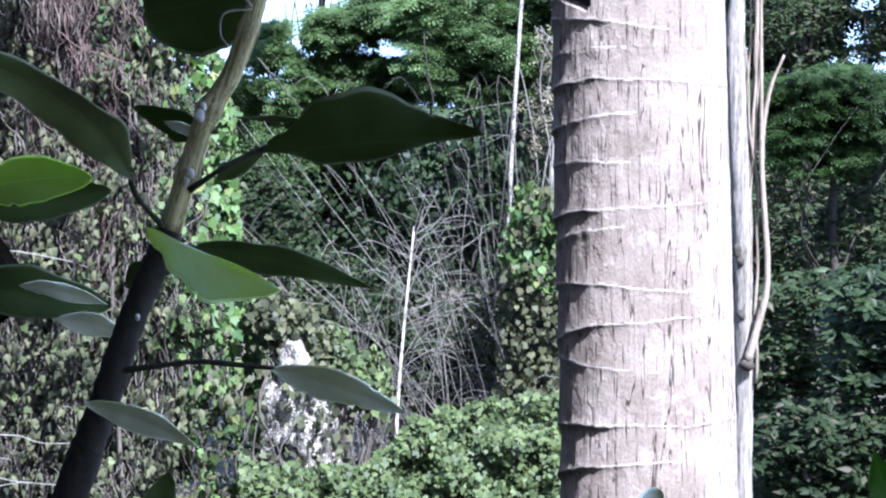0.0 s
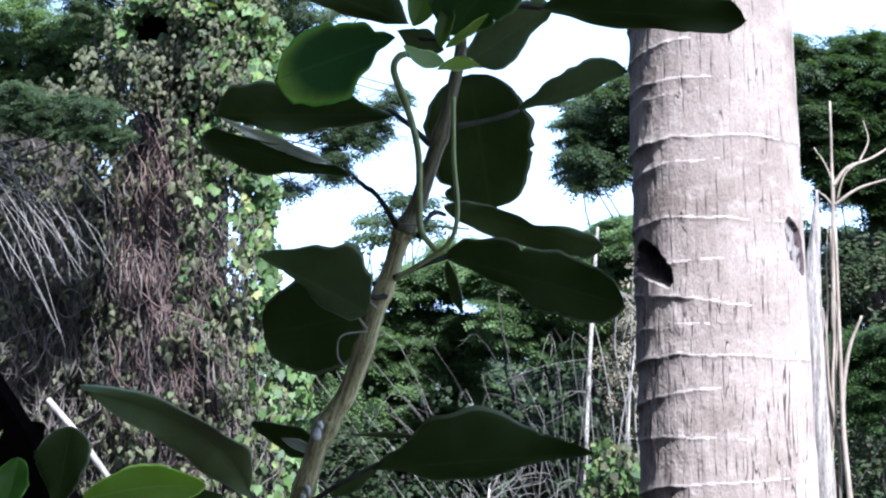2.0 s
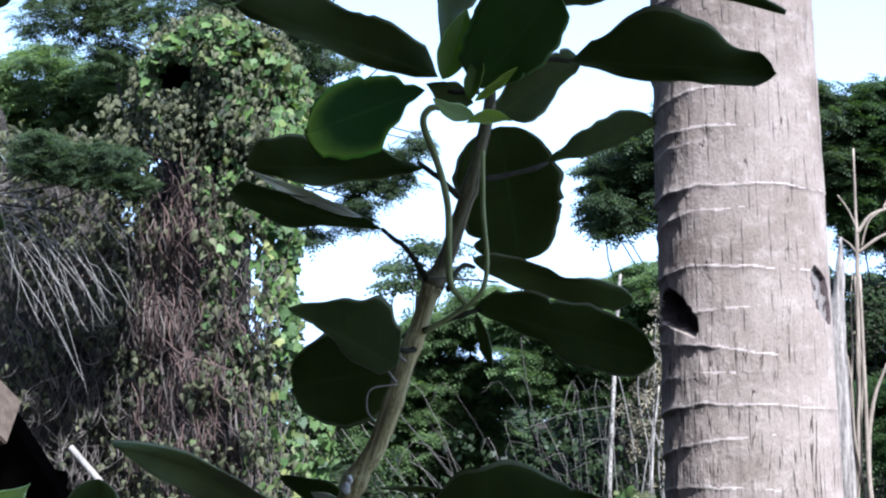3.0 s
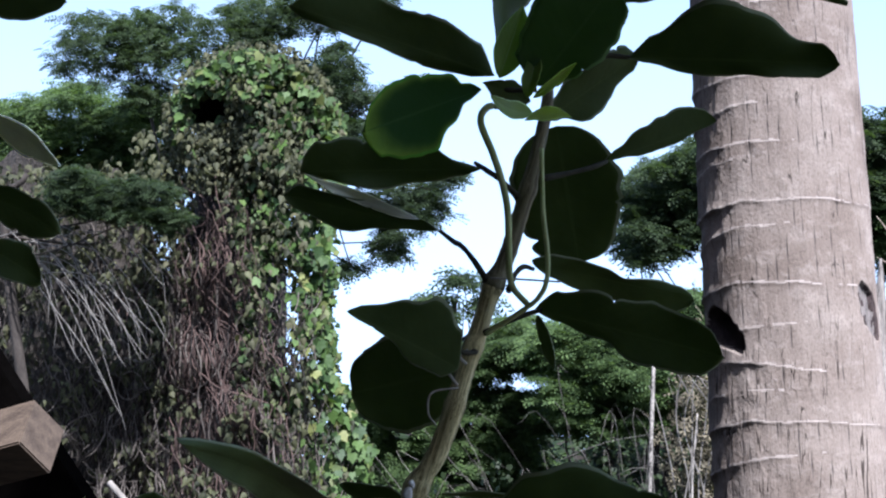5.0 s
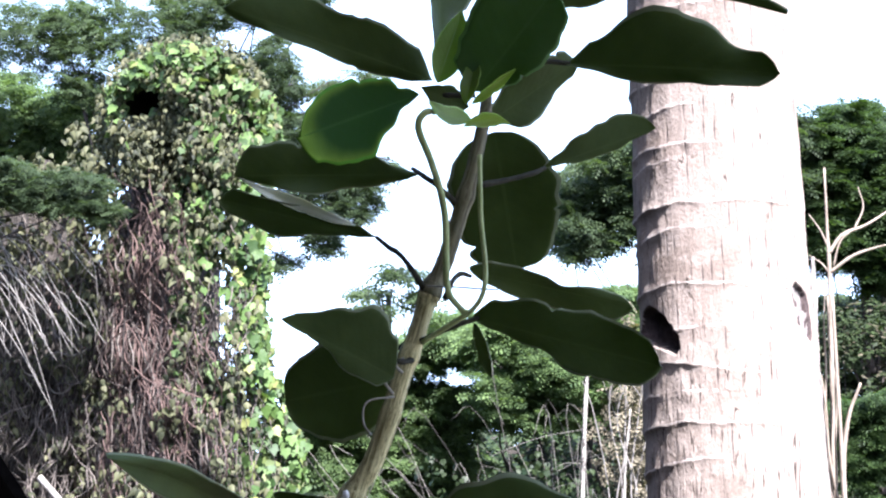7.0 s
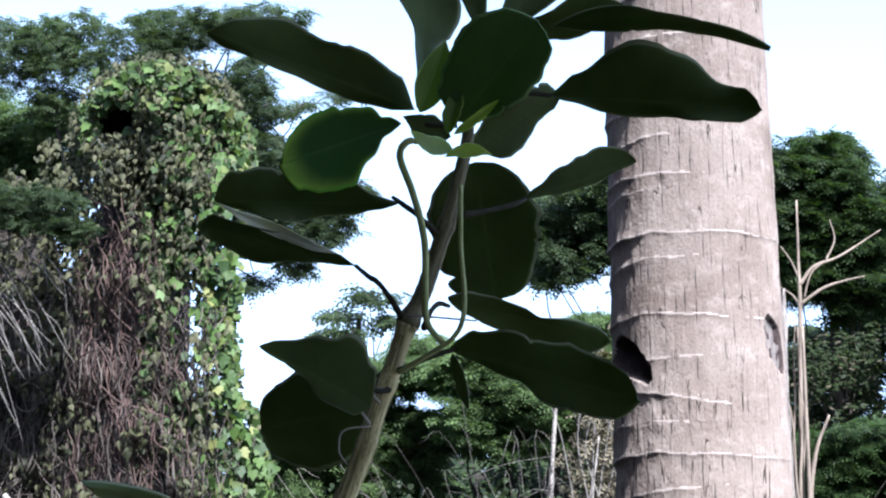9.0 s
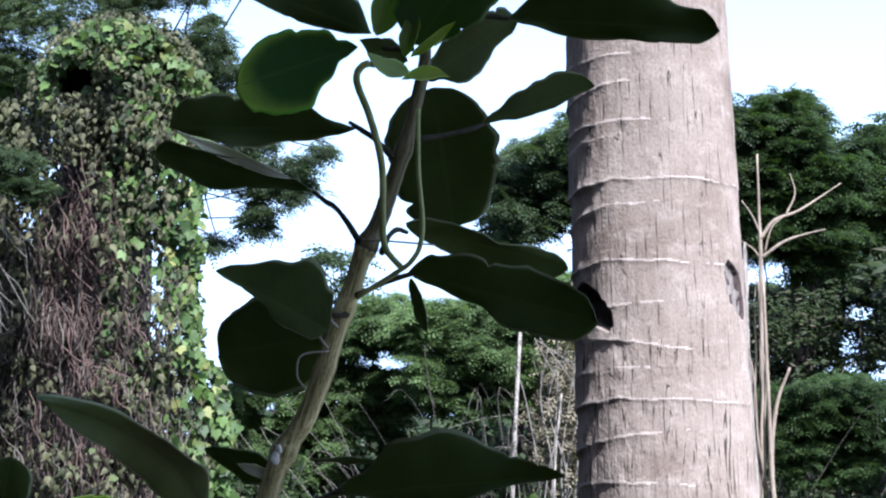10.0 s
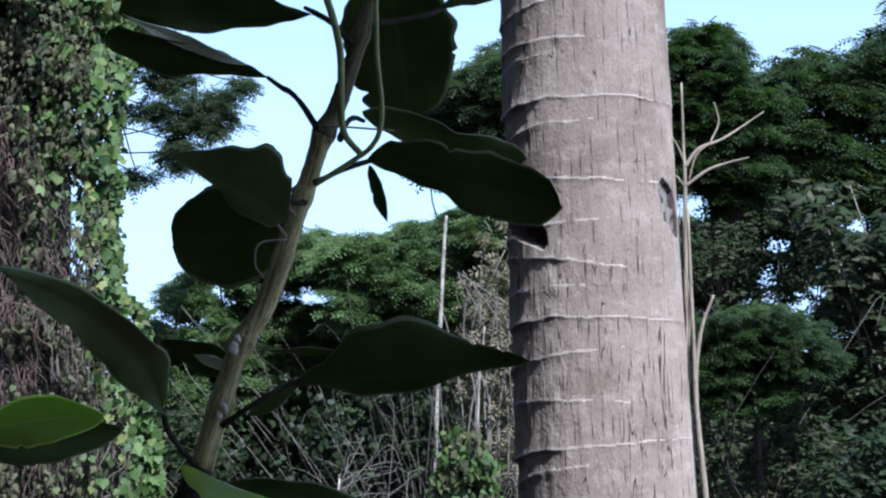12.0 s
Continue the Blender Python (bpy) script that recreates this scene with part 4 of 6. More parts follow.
    stalks = [
        [(-0.036, 1.275, 3.228), (-0.049, 1.268, 3.240), (-0.060, 1.28, 3.250), (-0.071, 1.31, 3.262)],
        [(-0.059, 1.275, 3.160), (-0.072, 1.272, 3.180), (-0.081, 1.280, 3.191), (-0.087, 1.285, 3.195), (-0.099, 1.300, 3.206)],
        [(-0.017, 1.275, 3.242), (0.006, 1.290, 3.249), (0.023, 1.300, 3.255), (0.034, 1.310, 3.261)],
        [(-0.044, 1.275, 3.155), (-0.040, 1.300, 3.170), (-0.034, 1.330, 3.180), (-0.026, 1.340, 3.179)],
        [(-0.063, 1.275, 3.122), (-0.040, 1.268, 3.132), (-0.016, 1.28, 3.141)],
        [(-0.070, 1.275, 3.108), (-0.076, 1.266, 3.106), (-0.081, 1.26, 3.107)],
        [(-0.068, 1.275, 3.118), (-0.075, 1.29, 3.121), (-0.082, 1.30, 3.119)],
        [(-0.148, 1.275, 2.913), (-0.166, 1.255, 2.938), (-0.170, 1.235, 2.958)],
        [(-0.158, 1.275, 2.886), (-0.148, 1.29, 2.896), (-0.130, 1.31, 2.899)],
        [(-0.186, 1.275, 2.806), (-0.154, 1.268, 2.811), (-0.124, 1.265, 2.815), (-0.090, 1.262, 2.813), (-0.065, 1.26, 2.811)],
        [(-0.131, 1.275, 2.944), (-0.103, 1.268, 2.962), (-0.071, 1.28, 2.979)],
        [(-0.012, 1.275, 3.318), (0.024, 1.268, 3.336), (0.055, 1.28, 3.338)],
        [(-0.020, 1.27, 3.312), (-0.042, 1.27, 3.312), (-0.060, 1.27, 3.318)],
    ]
    for k, s in enumerate(stalks):
        part("petiole", joined("petiole", [tube(curve(s, 6), [0.0028, 0.0020, 0.0023, 0.0016], 10, 0.08, k)]), PETIOLE, plant)
    loops = [
        ([(-0.046, 1.255, 3.296), (-0.058, 1.25, 3.294), (-0.063, 1.25, 3.282), (-0.053, 1.252, 3.255), (-0.044, 1.255, 3.220), (-0.043, 1.257, 3.181), (-0.041, 1.258, 3.157), (-0.029, 1.262, 3.142)], [0.0028, 0.0028, 0.0024]),
        ([(-0.017, 1.266, 3.264), (-0.0165, 1.262, 3.216), (-0.0135, 1.26, 3.181), (-0.0145, 1.258, 3.160), (-0.021, 1.259, 3.147), (-0.033, 1.262, 3.138), (-0.062, 1.272, 3.121)], [0.0018, 0.0020, 0.0020]),
    ]
    for pts, r in loops:
        part("aerial_root", joined("aerial_root", [tube(curve(pts, 8), r, 10, 0.04, 3)]), ROOT_GREEN, plant, "looping green hanging root")
    thin = [
        ([(-0.058, 1.27, 3.164), (-0.031, 1.266, 3.162), (-0.004, 1.268, 3.160)], 0.0008),
        ([(-0.076, 1.27, 3.109), (-0.086, 1.265, 3.101), (-0.095, 1.262, 3.093)], 0.0012),
        ([(-0.083, 1.27, 3.080), (-0.103, 1.262, 3.076), (-0.106, 1.262, 3.061), (-0.100, 1.264, 3.051)], 0.0008),
        ([(-0.077, 1.27, 3.098), (-0.082, 1.264, 3.104), (-0.086, 1.262, 3.120)], 0.0013),
        ([(-0.084, 1.27, 3.082), (-0.091, 1.262, 3.092), (-0.094, 1.26, 3.102)], 0.0012),
    ]
    for pts, r in thin:
        part("aerial_root", joined("aerial_root", [tube(curve(pts, 6), r, 7, 0.1, 5)]), ROOT_PALE, plant, "short pale root")


build_plant()


def build_side_shrub():
    """A second leafy shrub beside the first, only its twig ends in view."""
    k = 1.5 / 1.18
    shrub = thing("leafy_shrub", (-0.75, 1.5, 0), "shrub with yellow-green and dark glossy leaves", "shrub")

    def far(p):
        return (p[0] * k, 1.5 + p[1], 3 + (p[2] - 3) * k)

    rows = [
        (LEAF_YELLOW, (-0.282, -0.02, 2.949), (-0.194, -0.02, 2.960), 0.033, dict(shape="broad", arch=-0.04, tilt=8, cup=0.2, wave=0.04)),
        (LEAF_DEEP, (-0.285, 0, 2.940), (-0.184, 0, 2.951), 0.030, dict(shape="broad", arch=0.03, tilt=-10, cup=0.3, wave=0.03)),
        (LEAF_DEEP, (-0.306, 0, 2.940), (-0.296, 0, 3.001), 0.043, dict(shape="obovate", tilt=-20, cup=0.2)),
        (LEAF_PALE, (-0.388, 0, 2.964), (-0.346, 0, 2.997), 0.034, dict(shape="ovate", tilt=20, cup=0.2)),
        (LEAF_YOUNG, (-0.342, 0, 2.946), (-0.334, 0, 2.978), 0.022, dict(shape="round", tilt=10, cup=0.3)),
        (LEAF_PALE, (-0.383, 0, 2.913), (-0.303, 0, 2.915), 0.022, dict(shape="ovate", tilt=35, cup=0.3)),
        (LEAF_YELLOW, (-0.354, 0, 2.928), (-0.346, 0, 2.944), 0.015, dict(shape="round", cup=0.6)),
        (LEAF_PALE, (-0.328, 0, 2.914), (-0.297, 0, 2.912), 0.031, dict(shape="obovate", tilt=20)),
        (LEAF_DEEP, (-0.328, 0, 2.884), (-0.185, 0, 2.868), 0.040, dict(shape="obovate", arch=-0.02, tilt=-20, cup=0.2)),
        # pale sliver that paints the sheen on the dark leaf's end
        (LEAF_SHEEN, (-0.245, -0.02, 2.885), (-0.184, -0.02, 2.872), 0.012, dict(shape="lance", arch=-0.04, tilt=15)),
        (LEAF_SHEEN, (-0.220, -0.02, 2.862), (-0.166, -0.02, 2.848), 0.016, dict(shape="lance", arch=-0.05, tilt=10)),
        (LEAF_DEEP, (-0.33, 0, 2.86), (-0.28, 0, 2.82), 0.03, dict(shape="ovate", tilt=20)),
    ]
    words = {"pale_leaf": "pale green leaf", "sky_sheen_leaf": "grey-green leaf with sky sheen put into its colour", "yellow_green_leaf": "yellow-green leaf", "young_leaf": "light green leaf"}
    for i, (mat, b, t, w, how) in enumerate(rows):
        part("leaf", leaf_mesh(far(b), far(t), w * k, seed=40 + i, **how), mat, shrub, words.get(mat.name, "dark green leaf"))
    trunk = curve([(-0.75, 1.5, -0.03), (-0.72, 1.52, 1.2), (-0.60, 1.51, 2.4), far((-0.40, 0, 2.90)), far((-0.395, 0, 2.96))], 8)
    part("stem", joined("stem", [tube(trunk, [0.02, 0.012, 0.007, 0.005, 0.003], 10, 0.08, 4)]), STEM_DARK, shrub)
    for s in ([(-0.397, 0, 2.91), (-0.34, 0, 2.935), (-0.282, 0, 2.945)], [(-0.34, 0, 2.936), (-0.32, 0, 2.934), (-0.306, 0, 2.940)], [(-0.397, 0, 2.95), (-0.393, 0, 2.958), (-0.388, 0, 2.964)],
              [(-0.35, 0, 2.93), (-0.346, 0, 2.938), (-0.342, 0, 2.946)], [(-0.405, 0, 2.90), (-0.36, 0, 2.892), (-0.328, 0, 2.884)], [(-0.40, 0, 2.905), (-0.39, 0, 2.91), (-0.383, 0, 2.913)]):
        part("twig", joined("twig", [tube(curve([far(p) for p in s], 6), [0.0032, 0.0024, 0.002], 8, 0.05, 6)]), ROOT_GREEN, shrub, "pale green twig")


build_side_shrub()


def build_rim_branches():
    """Leafy twigs that reach in from the sides, with stems from the ground."""
    left = thing("overhanging_shrub", (-0.75, 1.18, 0), "tall shrub with broad dark leaves at the veranda", "shrub")
    trunk = curve([(-0.75, 1.18, -0.03), (-0.72, 1.2, 1.5), (-0.60, 1.19, 2.6), (-0.53, 1.18, 3.1), (-0.50, 1.18, 3.38)], 8)
    part("stem", joined("stem", [tube(trunk, [0.02, 0.014, 0.009, 0.005], 10, 0.08, 8)]), STEM_DARK, left)
    rows = [(LEAF_DEEP, (-0.455, 1.18, 3.228), (-0.370, 1.18, 3.191), 0.032, 10), (LEAF_DEEP, (-0.450, 1.18, 3.190), (-0.383, 1.18, 3.155), 0.032, -15),
            (LEAF_SHEEN, (-0.455, 1.18, 3.292), (-0.370, 1.18, 3.242), 0.022, 40), (LEAF_DEEP, (-0.465, 1.18, 3.372), (-0.369, 1.18, 3.366), 0.040, -8)]
    for i, (mat, b, t, w, tl) in enumerate(rows):
        part("leaf", leaf_mesh(b, t, w, "obovate", tilt=tl, arch=-0.06, seed=70 + i), mat, left)
        root = (-0.53 + 0.02 * i, 1.18, b[2] - 0.03)
        part("petiole", joined("petiole", [tube(curve([root, ((root[0] + b[0]) / 2, 1.18, b[2] - 0.005), b], 5), 0.0022, 8, 0.05, i)]), PETIOLE, left)
    right = thing("low_shrub", (0.36, 1.18, 0), "low shrub with broad green leaves", "shrub")
    trunk = curve([(0.40, 1.18, -0.03), (0.42, 1.2, 1.3), (0.36, 1.19, 2.4), (0.385, 1.18, 2.70)], 8)
    part("stem", joined("stem", [tube(trunk, [0.014, 0.01, 0.005], 10, 0.08, 9)]), STEM_DARK, right)
    for i, (mat, b, t, w, tl) in enumerate([(LEAF_YOUNG, (0.387, 1.18, 2.701), (0.366, 1.18, 2.768), 0.030, 10), (LEAF_SHEEN, (0.20, 1.18, 2.71), (0.215, 1.18, 2.738), 0.05, 50)]):
        part("leaf", leaf_mesh(b, t, w, "ovate", tilt=tl, seed=80 + i), mat, right)
    part("petiole", joined("petiole", [tube(curve([(0.36, 1.18, 2.45), (0.27, 1.18, 2.62), (0.20, 1.18, 2.71)], 6), 0.0025, 8)]), PETIOLE, right)


build_rim_branches()


# ---- the shed corner by the vines ----
def prism(a, b, width, height, bevel=0.006):
    a, b = Vector(a), Vector(b)
    bm = box(-width / 2, width / 2, 0, (b - a).length, -height / 2, height / 2, bevel)
    y = (b - a).normalized()
    x = y.cross(Vector((0, 0, 1))).normalized()
    m = Matrix.Translation(a) @ Matrix((x, y, x.cross(y))).transposed().to_4x4()
    bmesh.ops.transform(bm, matrix=m, verts=bm.verts)
    return bm


def build_shed():
    shed = thing("timber_frame", (-1.5, 4.1, 0), "dark timber frame with one fresh sawn beam end", "timber frame")
    along = Vector((0.92, -0.35, 0.2)).normalized()
    face = Vector((-0.01, -0.098, -0.127)).normalized()
    edge = along.cross(face).normalized()
    corner = Vector((-1.298, 4.0, 3.212))
    bm = box(-1.1, 0, 0, 0.135, 0, 0.127, 0.004)
    bmesh.ops.transform(bm, matrix=Matrix.Translation(corner) @ Matrix((along, face, edge)).transposed().to_4x4(), verts=bm.verts)
    part("beam", bm, SAWN, shed, "sawn square timber beam")
    # brace, post and plank carry their shade in the near-black colour
    part("brace", prism((-1.85, 4.555, 3.44), (-1.17, 4.5, 2.47), 0.10, 0.36, 0.004), TIMBER_SHADED, shed, "dark diagonal brace")
    part("post", prism((-1.95, 4.8, -0.05), (-1.95, 4.801, 4.1), 0.24, 0.24), TIMBER_SHADED, shed, "dark upright post")
    part("plank", prism((-2.1, 4.72, 2.83), (-1.30, 4.62, 2.75), 0.05, 0.42), TIMBER_SHADED, shed, "dark plank")
    pole = thing("white_pipe", (-1.753, 6.0, 0), "thin white upright pipe", "pipe")
    pole.location.z = 0
    bm = bmesh.new()
    bmesh.ops.create_cone(bm, cap_ends=True, segments=16, radius1=0.014, radius2=0.014, depth=2.4, matrix=Matrix.Translation((pole.location.x, 6.0, 1.2)))
    part("pipe", bm, BARK_PALE, pole)


build_shed()


# ---- the bare pale tree behind the palm ----
def build_bare_tree():
    tree = thing("bare_tree", (1.63, 8.6, -0.3), "slender pale bare tree with forked leafless twigs", "tree")
    main = curve([(1.66, 8.6, -0.45), (1.63, 8.6, 1.2), (1.60, 8.6, 2.4), (1.625, 8.6, 3.1), (1.638, 8.6, 3.85), (1.640, 8.6, 4.09), (1.636, 8.6, 4.22), (1.632, 8.6, 4.56)], 6)
    part("trunk", joined("trunk", [tube(main, [0.018, 0.014, 0.012, 0.010, 0.005], 12, 0.1, 1)]), BARK_TAN, tree, "smooth pale trunk")
    snag = curve([(1.60, 8.58, -0.45), (1.606, 8.58, 1.2), (1.590, 8.58, 2.25), (1.562, 8.58, 2.88), (1.524, 8.58, 3.55), (1.545, 8.58, 3.9), (1.556, 8.58, 4.10)], 9)
    part("snag", joined("snag", [tube(snag, [0.05, 0.046, 0.046, 0.052, 0.048, 0.026, 0.006], 16, 0.10, 9)]), WOOD_GREY, tree, "weathered grey dead stem")
    for at, size in (((1.548, 8.535, 2.475), 0.022), ((1.562, 8.533, 2.425), 0.018), ((1.572, 8.535, 2.15), 0.018)):
        part("knot", joined("knot", [lumps(at, (size, size * 0.7, size * 1.5), 10, 12, 0.5, 40, size * 900)]), STEM_DARK, tree, "dark knot in the dead stem")
    strips = [
        ([(1.585, 8.56, -0.45), (1.62, 8.56, 1.2), (1.60, 8.57, 2.2), (1.612, 8.56, 2.9), (1.59, 8.57, 3.5), (1.60, 8.57, 3.95)], [0.011, 0.010, 0.008, 0.006, 0.003]),
        ([(1.60, 8.55, 0.9), (1.622, 8.55, 1.7), (1.61, 8.55, 2.4), (1.63, 8.55, 3.1), (1.62, 8.55, 3.9)], [0.008, 0.007, 0.006, 0.004]),
        ([(1.64, 8.54, 1.8), (1.655, 8.54, 2.6), (1.60, 8.54, 3.0), (1.58, 8.54, 3.5)], [0.008, 0.008, 0.006, 0.004]),
    ]
    for k, (p, r) in enumerate(strips):
        bent = [(x + 0.010 * math.sin(5.5 * z + 2 * k) + 0.006 * math.sin(13 * z + k), y, z) for x, y, z in curve(p, 12)]
        part("side_stem", joined("side_stem", [tube(bent, r, 10, 0.15, 2 + k)]), BARK_TAN, tree)
    twigs = [
        ([(1.640, 8.6, 4.12), (1.72, 8.62, 4.22), (1.86, 8.65, 4.28), (2.083, 8.7, 4.426)], [0.011, 0.008, 0.003]),
        ([(1.78, 8.63, 4.25), (1.83, 8.64, 4.36), (1.81, 8.65, 4.468)], [0.006, 0.0045, 0.0025]),
        ([(1.640, 8.6, 4.02), (1.75, 8.58, 4.10), (1.86, 8.57, 4.14), (1.965, 8.56, 4.165)], [0.010, 0.007, 0.003]),
        ([(1.638, 8.6, 4.15), (1.60, 8.6, 4.24), (1.547, 8.6, 4.32)], [0.006, 0.0045, 0.0025]),
        ([(1.638, 8.6, 4.02), (1.60, 8.6, 4.07), (1.54, 8.6, 4.11)], [0.006, 0.0045, 0.0025]),
        ([(1.66, 8.6, 4.05), (1.70, 8.6, 4.18), (1.78, 8.6, 4.25)], [0.006, 0.0045, 0.0025]),
        ([(1.668, 8.58, 2.9), (1.672, 8.57, 3.09), (1.70, 8.56, 3.286), (1.766, 8.55, 3.46)], [0.014, 0.012, 0.006]),
    ]
    for k, (p, r) in enumerate(twigs):
        part("twig", joined("twig", [tube(curve(p, 7), r, 8, 0.1, 20 + k)]), BARK_TAN, tree)
    creeper = curve([(1.63, 8.5, 3.9), (1.645, 8.5, 3.3), (1.655, 8.5, 2.885), (1.694, 8.5, 2.37), (1.66, 8.5, 2.137), (1.60, 8.5, 1.92)], 7)
    part("hanging_creeper", joined("hanging_creeper", [tube(creeper, [0.008, 0.010, 0.015, 0.019, 0.022], 10, 0.08, 6)]), BARK_TAN, tree, "thick pale hanging creeper stem")
    part("cut_end", joined("cut_end", [lumps((1.597, 8.5, 1.90), (0.038, 0.035, 0.03), 10, 12, 0.4, 20, 2)]), STEM_DARK, tree, "dark knobbly creeper end")


build_bare_tree()

# ---- the tree hung with vines ----
def hanging_leaves(rng, n, pick, depth, tilt=0.55):
    """Places on a hanging curtain, with leaf tips down and faces outwards. pick gives u, v; depth gives metres ahead."""
    uv = np.array([pick(rng) for _ in range(n)])
    d = np.array([depth(u, v) for u, v in uv]) + rng.normal(0, 0.17, n)
    places = np.stack([uv[:, 0] * d / 1000, d, 3 + uv[:, 1] * d / 1000], -1)
    places = places[places[:, 2] > -1.3]
    m = len(places)
    ahead = np.array([0, -0.3, -0.9]) + rng.normal(0, 0.45, (m, 3))
    up = np.array([0.2, -0.8, 0.6]) + rng.normal(0, tilt * 1.3, (m, 3))
    return places, ahead, up


def column_depth(u, v):
    c = -193 if v > 120 else -193 + (v - 120) * -0.02
    r = 54 if v > 20 else 54 + (20 - v) * 0.14
    k = max(0.0, 1 - ((u - c) / r) ** 2)
    bulge = 0.3 * noise.noise(Vector((u * 0.035, v * 0.035, 2)))
    return 17.0 - 0.95 * math.sqrt(k) - bulge


def wing_depth(u, v):
    return 16.4 - 0.5 * noise.noise(Vector((u * 0.03, v * 0.03, 8))) - 0.35 * noise.noise(Vector((u * 0.09, v * 0.09, 4)))


def right_rim(v):
    return 6 * noise.noise(Vector((v * 0.045, 3, 1))) + 5 * noise.noise(Vector((v * 0.13, 7, 2))) + float(np.interp(v, [-230, -200, -130, -90, -46, 20, 46, 64, 120, 180, 225, 262], [-92, -95, -104, -112, -117, -121, -128, -144, -146, -141, -141, -190]))


def build_vine_tree():
    tree = thing("vine_covered_tree", (-3.3, 17.4, -1.3), "tall tree trunk buried under hanging vines and roots", "tree")
    # solid cores behind the leaves, coloured dark for the shade between roots
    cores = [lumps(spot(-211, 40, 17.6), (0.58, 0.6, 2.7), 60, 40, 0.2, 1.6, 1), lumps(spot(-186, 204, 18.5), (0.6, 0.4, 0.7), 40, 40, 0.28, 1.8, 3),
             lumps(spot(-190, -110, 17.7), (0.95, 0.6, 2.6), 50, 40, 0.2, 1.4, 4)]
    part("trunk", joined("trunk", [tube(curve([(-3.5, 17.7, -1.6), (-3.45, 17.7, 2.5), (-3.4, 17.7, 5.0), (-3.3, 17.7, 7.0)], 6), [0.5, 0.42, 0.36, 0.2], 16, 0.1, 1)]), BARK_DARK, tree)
    part("tangle", joined("tangle", cores), CORE_SHADE, tree, "brown core with the shade between stems in its colour", kind="stuff")
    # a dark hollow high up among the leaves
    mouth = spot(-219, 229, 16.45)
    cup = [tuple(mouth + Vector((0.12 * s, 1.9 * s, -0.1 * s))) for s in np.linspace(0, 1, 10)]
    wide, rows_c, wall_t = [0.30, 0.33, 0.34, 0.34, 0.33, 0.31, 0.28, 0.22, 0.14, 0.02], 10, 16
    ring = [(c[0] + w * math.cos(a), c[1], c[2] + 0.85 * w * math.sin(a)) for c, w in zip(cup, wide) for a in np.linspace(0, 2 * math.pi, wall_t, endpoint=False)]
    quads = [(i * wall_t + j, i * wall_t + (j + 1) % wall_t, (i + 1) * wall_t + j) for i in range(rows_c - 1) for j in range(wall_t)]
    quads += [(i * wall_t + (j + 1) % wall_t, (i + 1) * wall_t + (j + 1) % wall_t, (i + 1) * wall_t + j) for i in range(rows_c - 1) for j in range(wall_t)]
    part("hollow", smooth(tri_mesh("hollow", ring, quads)), CORE_SHADE, tree, "dark hollow among the leaves")
    rng = np.random.default_rng(11)

    trails = [(54 * rng.uniform(0, 1) ** 1.3, 262 - 400 * rng.uniform(0, 1) ** 1.4, rng.uniform(70, 260), rng.uniform(0, 6)) for _ in range(84)]

    def in_gap(u, v):
        return -184 < u < -164 + 3 * math.sin(v * 0.2) and 66 < v < 126

    def strip(r):
        while True:
            inset, top_v, run, wob = trails[r.integers(0, len(trails))]
            v = max(top_v - run * r.uniform(0, 1), -232)
            u = right_rim(v) - inset + 2.5 * math.sin(v * 0.05 + wob) + r.normal(0, 1.6)
            if (u + 218) ** 2 / 15 ** 2 + (v - 229) ** 2 / 13 ** 2 > r.uniform(0.35, 1.1) and u > -250 and not (in_gap(u, v) and r.uniform() < 0.9) and not (u > -142 and v < 25 and r.uniform() < 0.45):
                return u, v

    def dome(r):
        while True:
            u, v = r.uniform(-250, -136), r.uniform(175, 272)
            if ((u + 193) / 54) ** 2 + ((v - 212) / 55) ** 2 < 1 + 0.15 * r.uniform(-1, 1) and (u + 219) ** 2 / 15 ** 2 + (v - 228) ** 2 / 13 ** 2 > r.uniform(0.35, 1.1):
                return u, v

    def top(r):
        while True:
            u = r.uniform(-240, -136)
            v = 264 - ((u + 195) / 54) ** 2 * 42 - abs(r.normal(0, 12))
            if (u + 219) ** 2 / 15 ** 2 + (v - 228) ** 2 / 13 ** 2 > r.uniform(0.35, 1.1):
                return u, v

    def middle(r):
        while True:
            u, v = r.uniform(-262, -156), 215 - 445 * r.uniform(0, 1) ** 0.8
            bare = ((u + 220) / 22) ** 2 + ((v - 90) / 80) ** 2 < 1
            if not in_gap(u, v) and r.uniform() < (0.13 if bare else 1.0 if v > 20 else 0.75):
                return u, v

    def foot(r):
        v = r.uniform(-235, -60)
        return r.uniform(-215, right_rim(v)), v

    def cluster(kind_pick, count, spread=9):
        """Leaves come in hanging bunches rather than evenly."""
        seeds = [kind_pick(rng) for _ in range(count)]

        def pick(r):
            u, v = seeds[r.integers(0, count)]
            return u + r.normal(0, spread * 0.5), v + r.normal(0, spread)
        return pick

    sets = [("bright_leaves", VINE_BRIGHT, 5200, strip, 0.09), ("withered_leaves", VINE_DULL, 1700, strip, 0.08), ("top_leaves", VINE_BRIGHT, 2600, top, 0.10), ("dome_leaves", VINE_DULL, 6200, dome, 0.064),
            ("dull_leaves", VINE_DULL, 8400, cluster(middle, 480, 8), 0.062), ("foot_leaves", VINE_DULL, 900, cluster(foot, 110), 0.09),
            ("foot_green_leaves", IVY, 260, cluster(foot, 40), 0.105)]
    for name, mat, n, pick, size in sets:
        places, ahead, up = hanging_leaves(rng, n, pick, column_depth)
        part(name, scatter(name, DROOPING if mat is VINE_DULL else LOBED, places, ahead, up, rng.uniform(0.55, 1.2, len(places)) * size), mat, tree, kind="stuff")
